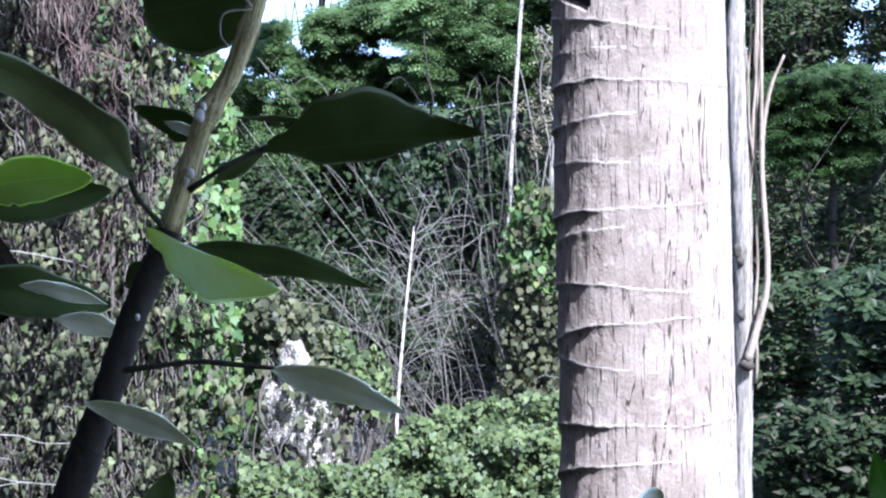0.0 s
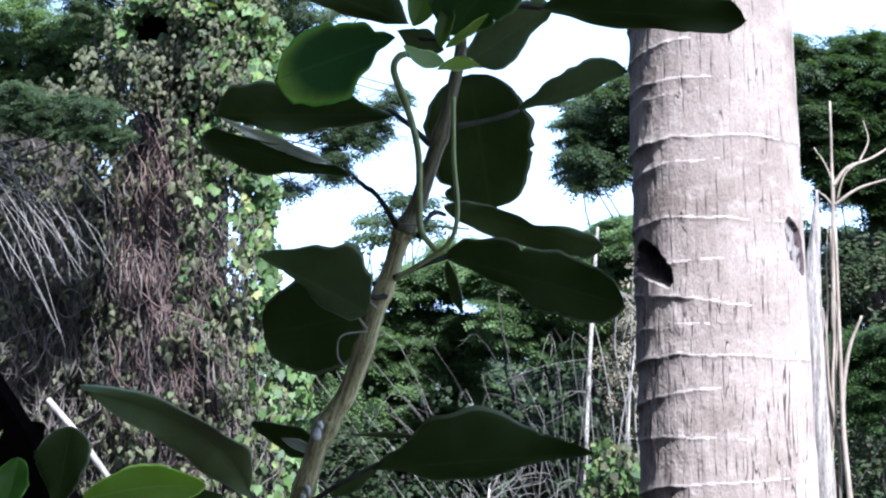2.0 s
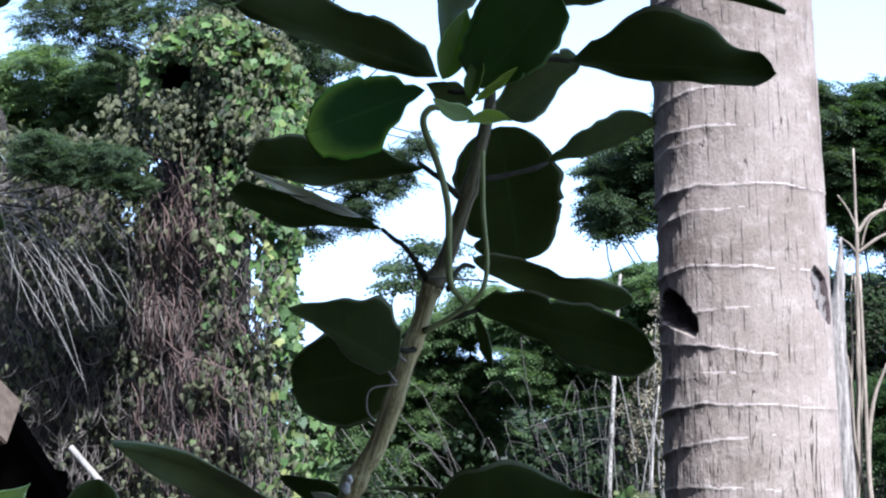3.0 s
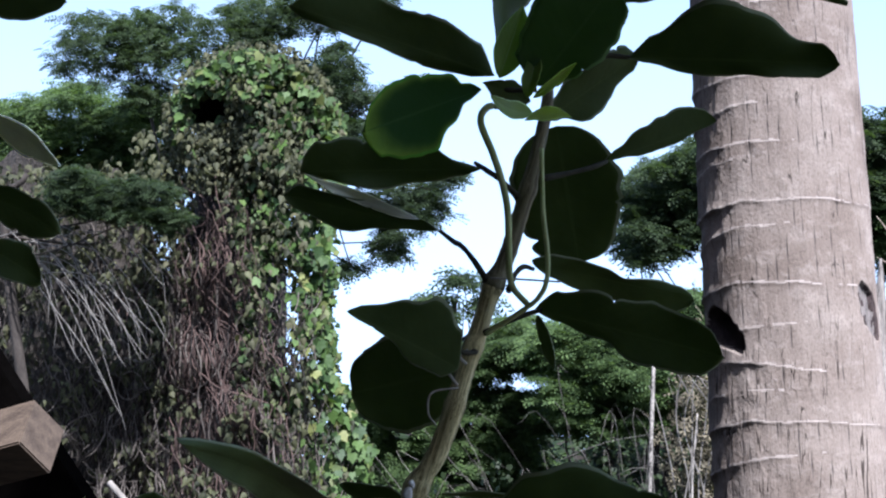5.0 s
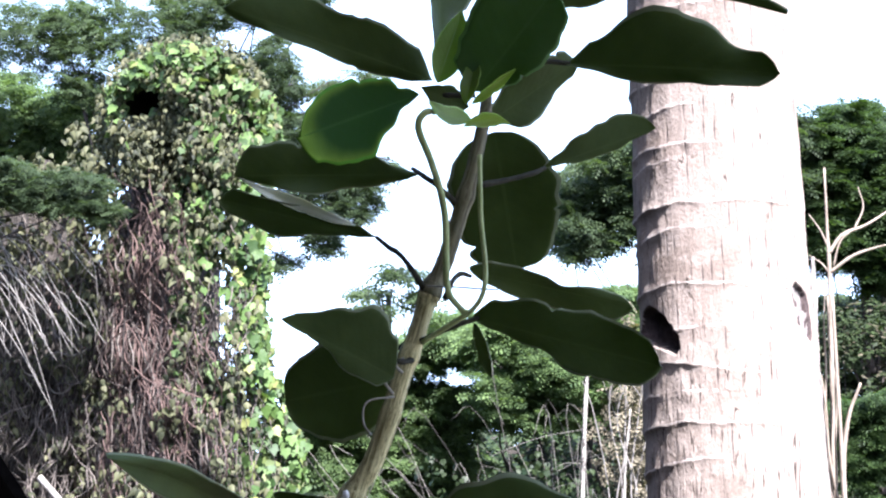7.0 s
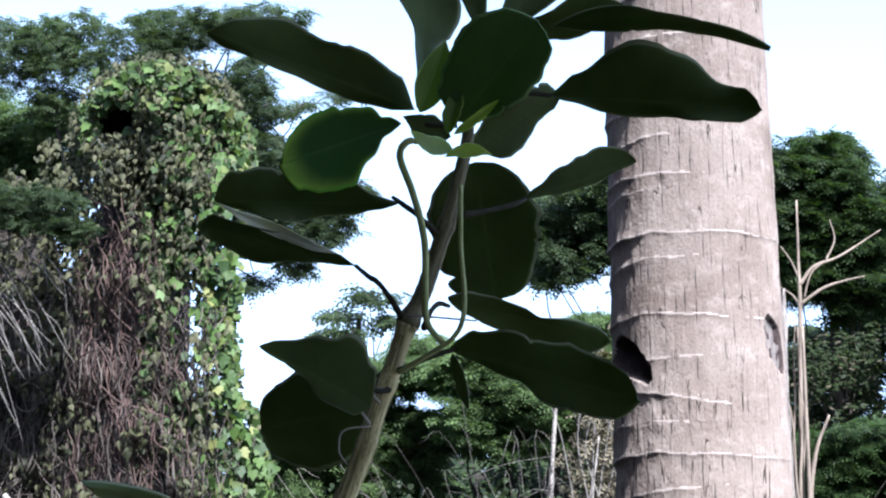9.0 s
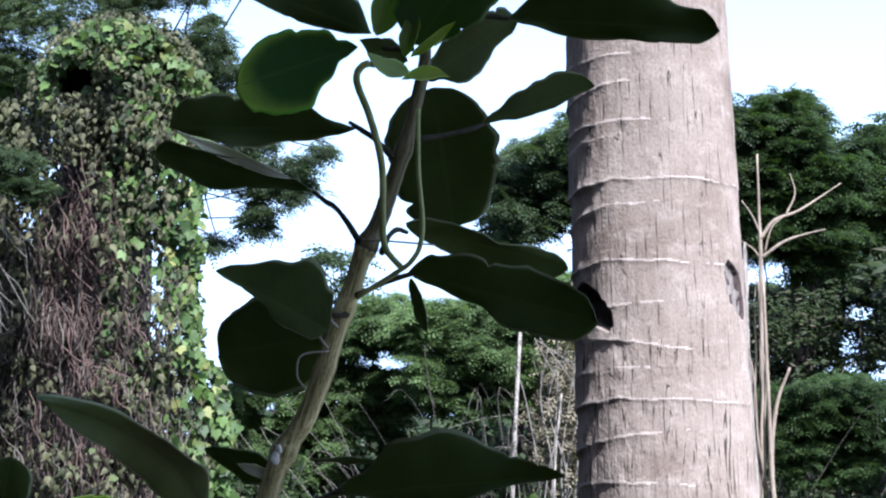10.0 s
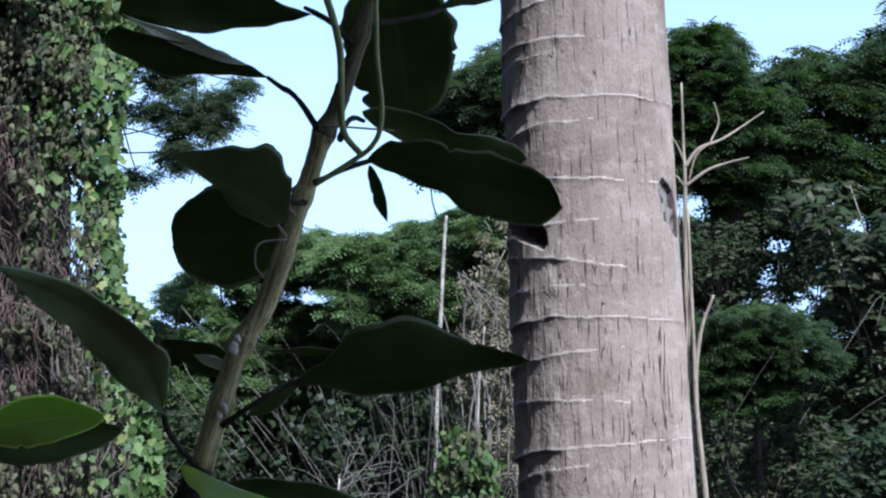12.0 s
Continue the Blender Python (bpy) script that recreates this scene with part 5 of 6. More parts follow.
    # hanging roots and stems
    for name, mat, n, u0, u1, v0, v1 in (("root_tangle", STRAND, 150, -262, -150, -230, 190),):
        strands = []
        for k in range(n):
            u, top_v = rng.uniform(u0, u1), rng.uniform(v0 + 40, v1)
            u = min(u, right_rim(top_v) - 12)
            m = 30
            vv = np.linspace(top_v, max(top_v - rng.uniform(70, 230), -232), m)
            s = np.linspace(0, 1, m)
            uu = u + rng.normal(0, 6) * s ** 1.2 + rng.uniform(1, 5) * np.sin(s * rng.uniform(3, 9) + rng.uniform(0, 6)) + rng.uniform(0.8, 3.2) * np.sin(s * rng.uniform(12, 30) + rng.uniform(0, 6)) + np.cumsum(rng.normal(0, 0.8, m))
            vv = vv + np.cumsum(rng.normal(0, 0.6, m))
            off = rng.uniform(0.0, 0.24) + 0.06 * np.sin(s * rng.uniform(5, 18) + rng.uniform(0, 6)) - 0.5 * np.clip(1 - s / 0.3, 0, 1)
            pts = np.array([tuple(spot(a, b, column_depth(a, b) - o - 0.12)) for a, b, o in zip(uu, vv, off)])
            strands.append(tube(pts, [0.0015, rng.uniform(0.004, 0.009), 0.006, 0.005, 0.003], 5, 0.25, k))
        part(name, joined(name, strands), mat, tree, "thin hanging vine stems", kind="stuff")
    def low(r):
        v = r.uniform(-170, 10)
        return r.uniform(-265, right_rim(v) - 14), v

    for name, mat, n in (("low_leaves", VINE_DULL, 620), ("low_green_leaves", IVY, 150)):
        places, ahead, up = hanging_leaves(rng, n, cluster(low, 160, 6), lambda u, v: column_depth(u, v) - 0.36)
        part(name, scatter(name, DROOPING if mat is VINE_DULL else LOBED, places, ahead, up, rng.uniform(0.55, 1.2, len(places)) * 0.09), mat, tree, kind="stuff")
    places, ahead, up = hanging_leaves(rng, 2700, cluster(middle, 260, 6), lambda u, v: column_depth(u, v) - 0.3)
    part("front_leaves", scatter("front_leaves", DROOPING, places, ahead, up, rng.uniform(0.55, 1.2, len(places)) * 0.085), VINE_DULL, tree, kind="stuff")
    for name, mat, n, u0, u1, v0, v1, shortest, longest in (("reddish_tangle", STRAND_RED, 170, -246, -198, 70, 205, 50, 110), ("curled_root_tangle", STRAND, 330, -264, -160, -190, 150, 24, 80),
                                                            ("rim_tangle", STRAND, 110, -188, -125, -150, 140, 20, 60)):
        curls = []
        for k in range(n):
            u, v = rng.uniform(u0, u1), rng.uniform(v0, v1)
            u = min(u, right_rim(v) - 6)
            turn, bend = rng.normal(-1.57, 0.35), rng.normal(0, 0.1)
            off, target, pts = -0.2, rng.uniform(0.08, 0.4), []
            for step in range(int(rng.uniform(shortest, longest))):
                pts.append(tuple(spot(u, max(v, -234), column_depth(u, v) - off)))
                bend = 0.7 * bend + rng.normal(0, 0.135)
                turn += bend - 0.31 * math.sin(turn + 1.57)
                u, v, off = min(u + 2.3 * math.cos(turn), right_rim(v) - 5), v + 2.3 * math.sin(turn), off + 0.16 * (target - off) + rng.normal(0, 0.012)
            curls.append(tube(np.array(pts), [0.0015, rng.uniform(0.0035, 0.0075), 0.005, 0.0025], 5, 0.2, k))
        part(name, joined(name, curls), mat, tree, "curly red-brown hanging stems" if mat is STRAND_RED else "curly grey-brown hanging roots", kind="stuff")
    for k in range(3):
        u = -240 + 26 * k
        pts = [tuple(spot(u + rng.uniform(-4, 4), v, column_depth(u, v) - 0.15)) for v in (120, 60, 0, -80, -230)]
        part("liana", joined("liana", [tube(curve(pts, 7), [0.012, 0.018, 0.022], 8, 0.15, k)]), STRAND, tree, "thick grey liana")
    return tree


vine_tree = build_vine_tree()


def build_vine_wall():
    wall = thing("vine_thicket", (-5.2, 17.2, -1.3), "low thicket overgrown with dull vines and dry twigs", "thicket")
    # solid cores, coloured dark for the shade between the stems
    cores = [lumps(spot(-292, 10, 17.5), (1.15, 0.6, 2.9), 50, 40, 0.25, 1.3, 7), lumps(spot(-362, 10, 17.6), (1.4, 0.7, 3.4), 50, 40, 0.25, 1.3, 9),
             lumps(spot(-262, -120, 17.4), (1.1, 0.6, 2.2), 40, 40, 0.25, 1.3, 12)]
    part("tangle", joined("tangle", cores), CORE_SHADE, wall, "brown core with the shade between stems in its colour", kind="stuff")
    rng = np.random.default_rng(12)
    seeds = [(rng.uniform(-400, -236), 190 - 425 * rng.uniform(0, 1) ** 1.5) for _ in range(330)]

    def pick(r):
        u, v = seeds[r.integers(0, len(seeds))]
        return u + r.normal(0, 6), v + r.normal(0, 4)

    places, ahead, up = hanging_leaves(rng, 5600, pick, wing_depth, 0.7)
    part("dull_leaves", scatter("dull_leaves", DROOPING, places, ahead, up, rng.uniform(0.5, 1.2, len(places)) * 0.085), VINE_DULL, wall, kind="stuff")
    strands = []
    for k in range(420):
        u, top_v = rng.uniform(-400, -240), rng.uniform(-160, 170)
        m = 18
        vv = np.linspace(top_v, max(top_v - rng.uniform(40, 150), -232), m)
        s = np.linspace(0, 1, m)
        uu = u + rng.normal(0, 20) * s ** 1.2 + rng.uniform(1, 7) * np.sin(s * rng.uniform(4, 14) + rng.uniform(0, 6)) + rng.uniform(0.6, 2.4) * np.sin(s * rng.uniform(14, 36))
        off = rng.uniform(0, 0.3)
        strands.append(tube(np.array([tuple(spot(a, b, wing_depth(a, b) - off)) for a, b in zip(uu, vv)]), [rng.uniform(0.003, 0.007), 0.003], 4, 0.2, k))
    for k in range(300):
        u, v = rng.uniform(-350, -246), rng.uniform(-190, 90)
        turn, bend = rng.normal(-1.57, 0.6), rng.normal(0, 0.12)
        off, pts = rng.uniform(0.1, 0.36), []
        for step in range(int(rng.uniform(14, 30))):
            pts.append(tuple(spot(u, max(v, -234), wing_depth(u, v) - off)))
            bend = 0.7 * bend + rng.normal(0, 0.17)
            turn += bend - 0.24 * math.sin(turn + 1.57)
            u, v = u + 2.4 * math.cos(turn), v + 2.4 * math.sin(turn)
        strands.append(tube(np.array(pts), [0.0015, rng.uniform(0.004, 0.009), 0.005, 0.003], 5, 0.2, k))
    part("stem_tangle", joined("stem_tangle", strands), STRAND, wall, "thin hanging vine stems", kind="stuff")
    # pale dry twigs that arch out to the right and droop
    for k in range(19):
        u, v = -332 + rng.normal(0, 20), 148 + rng.normal(0, 11)
        reach = rng.uniform(62, 106) if k % 3 else rng.uniform(40, 80)
        fall, peak, power = (rng.uniform(28, 75), rng.uniform(4, 12), rng.uniform(1.8, 2.7)) if k % 3 else (rng.uniform(70, 130), rng.uniform(2, 8), rng.uniform(1.1, 1.6))
        w1, w2 = rng.uniform(0, 6), rng.uniform(5, 11)

        def droop(s):
            return spot(u + reach * s + 1.6 * math.sin(w2 * s + w1), v + peak * math.sin(math.pi * min(1, s * 1.1)) - fall * s ** power + 1.2 * math.sin(w2 * 1.4 * s + w1), 15.3 - 0.3 * s)

        twig = part("arching_twig", joined("arching_twig", [tube([tuple(droop(s)) for s in np.linspace(0, 1, 18)], [0.0055, 0.0045, 0.0025], 5, 0.15, k)]), TWIG_PALE, wall, "pale dry arching twig")
        for q in range(2):
            s = rng.uniform(0.35, 0.9)
            a = droop(s)
            b = a + Vector((rng.uniform(0.02, 0.22), 0, rng.uniform(-0.5, -0.1)))
            part("side_twig", joined("side_twig", [tube(curve([tuple(a), tuple(a.lerp(b, 0.4) + Vector((0.04, 0, 0.02))), tuple(b)], 4), [0.0035, 0.002], 4, 0.1, q)]), TWIG_PALE, twig)
    for k in range(10):
        u, v = rng.uniform(-360, -270), rng.uniform(-225, -60)
        pts = [tuple(spot(u + s * rng.uniform(60, 90), v + rng.uniform(-6, 6) - 10 * s, 15.6)) for s in np.linspace(0, 1, 5)]
        part("lying_twig", joined("lying_twig", [tube(curve(pts, 3), [0.008, 0.004], 5, 0.15, k)]), TWIG_PALE, wall, "pale dry twig")
    stub = [tuple(spot(-277, 1, 15.2)), tuple(spot(-259, -19, 15.1)), tuple(spot(-240, -45, 15.0))]
    part("cut_branch", joined("cut_branch", [tube(stub, [0.028, 0.03], 8, 0.1, 2)]), BARK_GREY, wall, "pale cut branch stub")


build_vine_wall()


# ---- trees, shrubs and ivy behind ----
GAPS = [(200, 114, 12, 9), (248, 90, 12, 8), (242, 70, 8, 10), (218, -7, 9, 6), (-99, 30, 8, 6), (-84, 66, 9, 12), (-61, 35, 7, 5), (-112, 42, 5, 6), (262, 25, 9, 5), (300, 100, 11, 8), (214, 62, 6, 8), (178, 130, 6, 6), (232, -2, 8, 4), (275, 60, 7, 9)]


def crown_mesh(name, blobs, d, deep, n, size, rng, template=FEATHER, flat=0.34):
    """Leaves on layered, arching pads: blobs are (u, v, half width, half height) at d metres; GAPS are holes in the woods."""
    area = np.array([b[2] * b[3] for b in blobs], float)
    places, ahead, up = [], [], []
    for b, share in zip(blobs, area / area.sum()):
        m = max(20, int(n * share))
        wide = min(max(0.3 * min(b[2], b[3]), 3.2), 6.5)
        pads = max(8, int(2.3 * b[2] * b[3] / wide ** 2))
        turn, far = rng.uniform(0, 2 * math.pi, pads), rng.uniform(0, 1, pads) ** 0.5
        cu, cv = b[0] + b[2] * 0.9 * far * np.cos(turn), b[1] + b[3] * 0.9 * far * np.sin(turn)
        cd = d + deep * rng.uniform(-1, 1, pads)
        scale, lean, thick = rng.uniform(0.4, 1.5, pads), rng.normal(0, 0.35, pads), rng.uniform(0.3, 1.8, pads)
        k = rng.integers(0, pads, m)
        spread = wide * scale[k]
        round_, r = rng.uniform(0, 2 * math.pi, m), rng.uniform(0, 1, m) ** 0.6
        r *= 1 + 0.2 * np.sin(3 * round_ + 2 * k) + 0.14 * np.sin(7 * round_ + 5 * k)
        a = np.stack([r * np.cos(round_), r * np.sin(round_), np.zeros(m)], -1)
        lift = flat * thick[k] * (0.9 * (1 - r ** 2) + rng.normal(0, 0.34, m)) + lean[k] * a[:, 0] + 0.42 * a[:, 1]
        u, v, dd = cu[k] + a[:, 0] * spread * 1.35, cv[k] + lift * spread, cd[k] + a[:, 1] * spread * 1.35 * d / 1000
        # loose sprays between the pads, each a short run of leaves
        runs = max(4, m // 26)
        turn, far = rng.uniform(0, 2 * math.pi, runs), rng.uniform(0, 1, runs) ** 0.5 * rng.uniform(0.85, 1.12, runs)
        ru, rv, rd = b[0] + b[2] * far * np.cos(turn), b[1] + b[3] * far * np.sin(turn), d + deep * rng.uniform(-1, 1, runs)
        aim, slope, long = rng.uniform(0, 2 * math.pi, runs), rng.normal(-0.25, 0.3, runs), rng.uniform(2.0, 6.0, runs)
        loose = rng.uniform(0, 1, m) < 0.45
        q, along = rng.integers(0, runs, m), rng.uniform(0, 1, m)
        u = np.where(loose, ru[q] + long[q] * along * np.cos(aim[q]) + rng.normal(0, 0.5, m), u)
        v = np.where(loose, rv[q] + long[q] * along * slope[q] - 0.8 * along ** 2 + rng.normal(0, 0.4, m), v)
        dd = np.where(loose, rd[q] + long[q] * along * np.sin(aim[q]) * d / 1000, dd)
        keep = np.ones(m, bool)
        for gu, gv, ru, rv in GAPS:
            keep &= ((u - gu) / ru) ** 2 + ((v - gv) / rv) ** 2 > 0.5 + 0.5 * rng.uniform(0, 1, m)
        u, v, dd, a = u[keep], v[keep], dd[keep], a[keep]
        m = len(u)
        places.append(np.stack([u * dd / 1000, dd, 3 + v * dd / 1000], -1))
        ahead.append(a + rng.normal(0, 0.45, (m, 3)) * [1, 1, 0.35] + [0, 0, -0.2])
        up.append(np.array([0.1, -0.55, 1.0]) + 0.5 * a + rng.normal(0, 0.28, (m, 3)))
    places, ahead, up = np.concatenate(places), np.concatenate(ahead), np.concatenate(up)
    keep = places[:, 2] > -1.25
    places, ahead, up = places[keep], ahead[keep], up[keep]
    return scatter(name, template, places, ahead, up, rng.uniform(0.7, 1.3, len(places)) * size)


def build_tree(name, label, foot_u, d, blobs, n, size, mat, seed, trunk_r=0.2, deep=1.2, template=FEATHER, bark=BARK_DARK, fork_at=None):
    rng = np.random.default_rng(seed)
    foot = spot(foot_u, 0, d)
    foot.z = ground_z(d)
    tree = thing(name, tuple(foot), label, "tree", "forest trees")
    mid = spot(np.average([b[0] for b in blobs]), np.average([b[1] for b in blobs]), d + 0.3)
    fork = foot.lerp(mid, 0.6)
    fork.z = max(fork.z, 0.4)
    if fork_at:
        fork = spot(*fork_at, d + 0.4)
        mid = fork + Vector((0.2, 0, 0.6))
    trunk = curve([tuple(foot - Vector((0, 0, 0.3))), tuple(foot.lerp(fork, 0.5) + Vector((0.15, 0, 0))), tuple(fork), tuple(mid)], 6)
    part("trunk", joined("trunk", [tube(trunk, [trunk_r, trunk_r * 0.8, trunk_r * 0.6, trunk_r * 0.3], 12, 0.1, seed)]), bark, tree)
    for k, b in enumerate(blobs):
        for s in range(2):
            end = spot(b[0] + b[2] * rng.uniform(-0.8, 0.8), b[1] + b[3] * rng.uniform(-0.3, 0.7), d + deep * rng.uniform(-0.8, 0.8))
            bend = fork.lerp(end, 0.5) + Vector(rng.normal(0, 0.25, 3))
            part("limb", joined("limb", [tube(curve([tuple(fork), tuple(bend), tuple(end)], 6), [trunk_r * 0.2, trunk_r * 0.1, 0.008], 7, 0.12, k)]), bark, tree)
    part("crown", crown_mesh("crown", blobs, d, deep, n, size, rng, template), mat, tree, kind="stuff")
    return tree


build_tree("acacia_tree", "tall acacia with sparse dark feathery crown", -250, 21, [(-230, 272, 60, 22), (-290, 268, 30, 24), (-170, 285, 45, 14), (-130, 292, 30, 8), (-260, 240, 16, 14), (-141, 215, 12, 22), (-160, 240, 20, 20)], 12181, 0.143, FROND_SHADED, 21, 0.24)
build_tree("acacia_branch_tree", "acacia with drooping dark feathery branches", -205, 20, [(-97, 164, 24, 17), (-108, 142, 11, 12), (-134, 128, 13, 5), (-128, 205, 16, 18), (-72, 182, 9, 8), (-112, 186, 14, 9), (-126, 168, 12, 8), (-140, 246, 14, 22), (-124, 233, 18, 5), (-104, 236, 8, 3), (-84, 242, 9, 2.5)], 7000, 0.143, FROND_SHADED, 22, 0.10, fork_at=(-200, 190))
build_tree("left_canopy_tree", "broad feathery green tree", -330, 24, [(-305, 215, 38, 32), (-345, 200, 40, 40), (-272, 195, 22, 20), (-262, 212, 26, 28), (-285, 180, 30, 20), (-380, 170, 40, 50)], 25296, 0.189, FROND_SUNLIT, 23, 0.25, 1.2)
build_tree("low_acacia", "low feathery green branch over the vines", -300, 15.2, [(-268, 172, 30, 14), (-300, 178, 20, 16), (-245, 160, 14, 7)], 5801, 0.095, FROND_SHADED, 24, 0.08, 0.5, bark=BARK_DARK, fork_at=(-345, 150))
build_tree("dark_acacia", "dark flat-crowned acacia in the forest", 90, 26, [(62, 165, 34, 30), (45, 140, 18, 14), (100, 175, 40, 40), (150, 185, 40, 38)], 27404, 0.209, FROND_SHADED, 25, 0.13, 2.0)
build_tree("right_canopy_tree", "big rounded dark green tree", 215, 26, [(207, 190, 27, 32), (190, 160, 22, 30), (232, 165, 24, 18), (215, 130, 36, 22)], 34782, 0.199, FROND_DEEP_SHADE, 26, 0.14, 1.6)
build_tree("far_right_tree", "broad dark green forest tree", 300, 28, [(275, 179, 36, 27), (320, 182, 42, 32), (360, 200, 50, 50), (270, 140, 45, 18), (330, 120, 50, 28)], 37100, 0.241, FROND_DEEP_SHADE, 27, 0.16, 2.2)
build_tree("centre_tree", "bright green feathery tree", 40, 21, [(40, 78, 40, 24), (-2, 72, 24, 22), (75, 60, 26, 26), (20, 45, 40, 18), (90, 95, 14, 16), (65, 100, 20, 12)], 32884, 0.157, FROND_SUNLIT, 28, 0.14, 1.3)
build_tree("shade_tree", "dark feathery tree in the forest", -70, 23, [(-58, 68, 22, 14), (-88, 66, 18, 9), (-42, 40, 36, 16), (-118, 30, 14, 18), (-75, 34, 26, 20), (-95, 5, 28, 24), (-50, 8, 34, 24), (-60, 72, 24, 10), (-28, 82, 24, 18), (-100, 57, 16, 13)], 30132, 0.167, FROND_SUNLIT, 29, 0.14, 1.3)
build_tree("far_tree", "distant feathery tree above the forest", -75, 36, [(-60, 120, 15, 4), (-82, 109, 11, 3.5), (-48, 106, 9, 3.5), (-90, 99, 6, 3), (-70, 99, 8, 3)], 420, 0.377, FROND_SHADED, 30, 0.2, 1.5)
build_tree("young_acacia", "young bright green acacia", 240, 18, [(238, 33, 34, 18), (205, 25, 22, 20), (262, 20, 24, 12), (225, 0, 30, 14)], 19182, 0.125, FROND_DEEP_SHADE, 31, 0.08, 0.8)
build_tree("forest_edge_tree", "dark leafy forest tree", 330, 22, [(300, 70, 30, 40), (345, 60, 40, 60), (280, 110, 26, 18)], 3400, 0.22, BUSH_SHADED, 32, 0.2, 1.4, SIMPLE, BARK_GREY)


def build_undergrowth():
    """Bushes that fill the forest floor, each clump a bush of its own."""
    rng = np.random.default_rng(41)
    rows = [(-60, -40, 34, 40, 22.5, 0), (-20, -60, 40, 45, 22, 0), (30, -20, 44, 40, 23, 0), (75, -50, 40, 50, 21.5, 0), (120, -10, 44, 60, 23, 0), (160, -90, 50, 60, 22, 0),
            (-80, -95, 40, 40, 21, 0), (200, -40, 44, 60, 21, 0), (215, -130, 36, 60, 16, 1), (255, -60, 34, 50, 19, 0), (262, -110, 30, 46, 14, 2), (300, -90, 40, 70, 17, 2),
            (300, 10, 40, 40, 22, 0), (340, -20, 44, 60, 21, 0), (-62, -120, 36, 40, 19.6, 0), (-20, -125, 36, 40, 19.8, 0), (22, -125, 36, 40, 19.7, 0), (62, -120, 34, 44, 19.6, 0), (105, -150, 40, 50, 19, 0), (250, 80, 40, 30, 24, 0), (205, 70, 26, 30, 24, 0), (-105, -50, 26, 44, 20, 0), (130, 60, 50, 34, 26, 0), (345, -140, 40, 60, 16, 1), (228, -190, 40, 44, 13.6, 0), (285, -185, 40, 44, 13.8, 0)]
    for k, (u, v, ru, rv, d, tone) in enumerate(rows):
        foot = spot(u, 0, d)
        foot.z = ground_z(d)
        bush = thing("bush", tuple(foot), "dense dark green bush in the forest shade" if tone != 2 else "bush with broad bright green leaves", "bush", "undergrowth")
        for s in range(5):
            end = spot(u + ru * rng.uniform(-0.7, 0.7), v + rv * rng.uniform(-0.2, 0.8), d + rng.uniform(-0.5, 0.5))
            line = curve([(foot.x, foot.y, foot.z - 0.1), tuple(foot.lerp(end, 0.5) + Vector(rng.normal(0, 0.2, 3))), tuple(end)], 5)
            part("branch", joined("branch", [tube(line, [0.03, 0.018, 0.006], 6, 0.15, s)]), BARK_DARK, bush)
        part("leaves", crown_mesh("leaves", [(u, v, ru, rv)], d, 0.9, int(ru * rv * 2.6), (0.10, 0.11, 0.12)[tone], rng, SIMPLE, 0.6), (BUSH_SHADED, BUSH_SHADED, BUSH_BRIGHT)[tone], bush, kind="stuff")


build_undergrowth()


build_tree("backing_tree", "dark forest tree deep in the shade", 190, 31, [(130, 90, 40, 40), (190, 60, 44, 50), (250, 90, 40, 34), (310, 60, 44, 40), (365, 80, 44, 60), (220, 10, 50, 30), (300, -10, 60, 34)], 29760, 0.319, FROND_SHADED, 35, 0.2, 2.5)


def build_far_woods():
    rng = np.random.default_rng(51)
    blobs = [(u, float(rng.uniform(-40, 10)), 34, 45) for u in range(-420, 460, 44)]
    part_mesh = crown_mesh("far_woods", blobs, 55, 4, 24000, 0.55, rng, SIMPLE, 0.9)
    tagged(part("far_woods", part_mesh, FROND_SHADED), "distant dark wall of forest", "forest", kind="stuff")
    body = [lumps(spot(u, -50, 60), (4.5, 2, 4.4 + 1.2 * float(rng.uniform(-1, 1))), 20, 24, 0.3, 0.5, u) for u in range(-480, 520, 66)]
    hill = part("backdrop", joined("backdrop", body), CORE_SHADE)
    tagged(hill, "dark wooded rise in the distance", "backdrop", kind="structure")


build_far_woods()


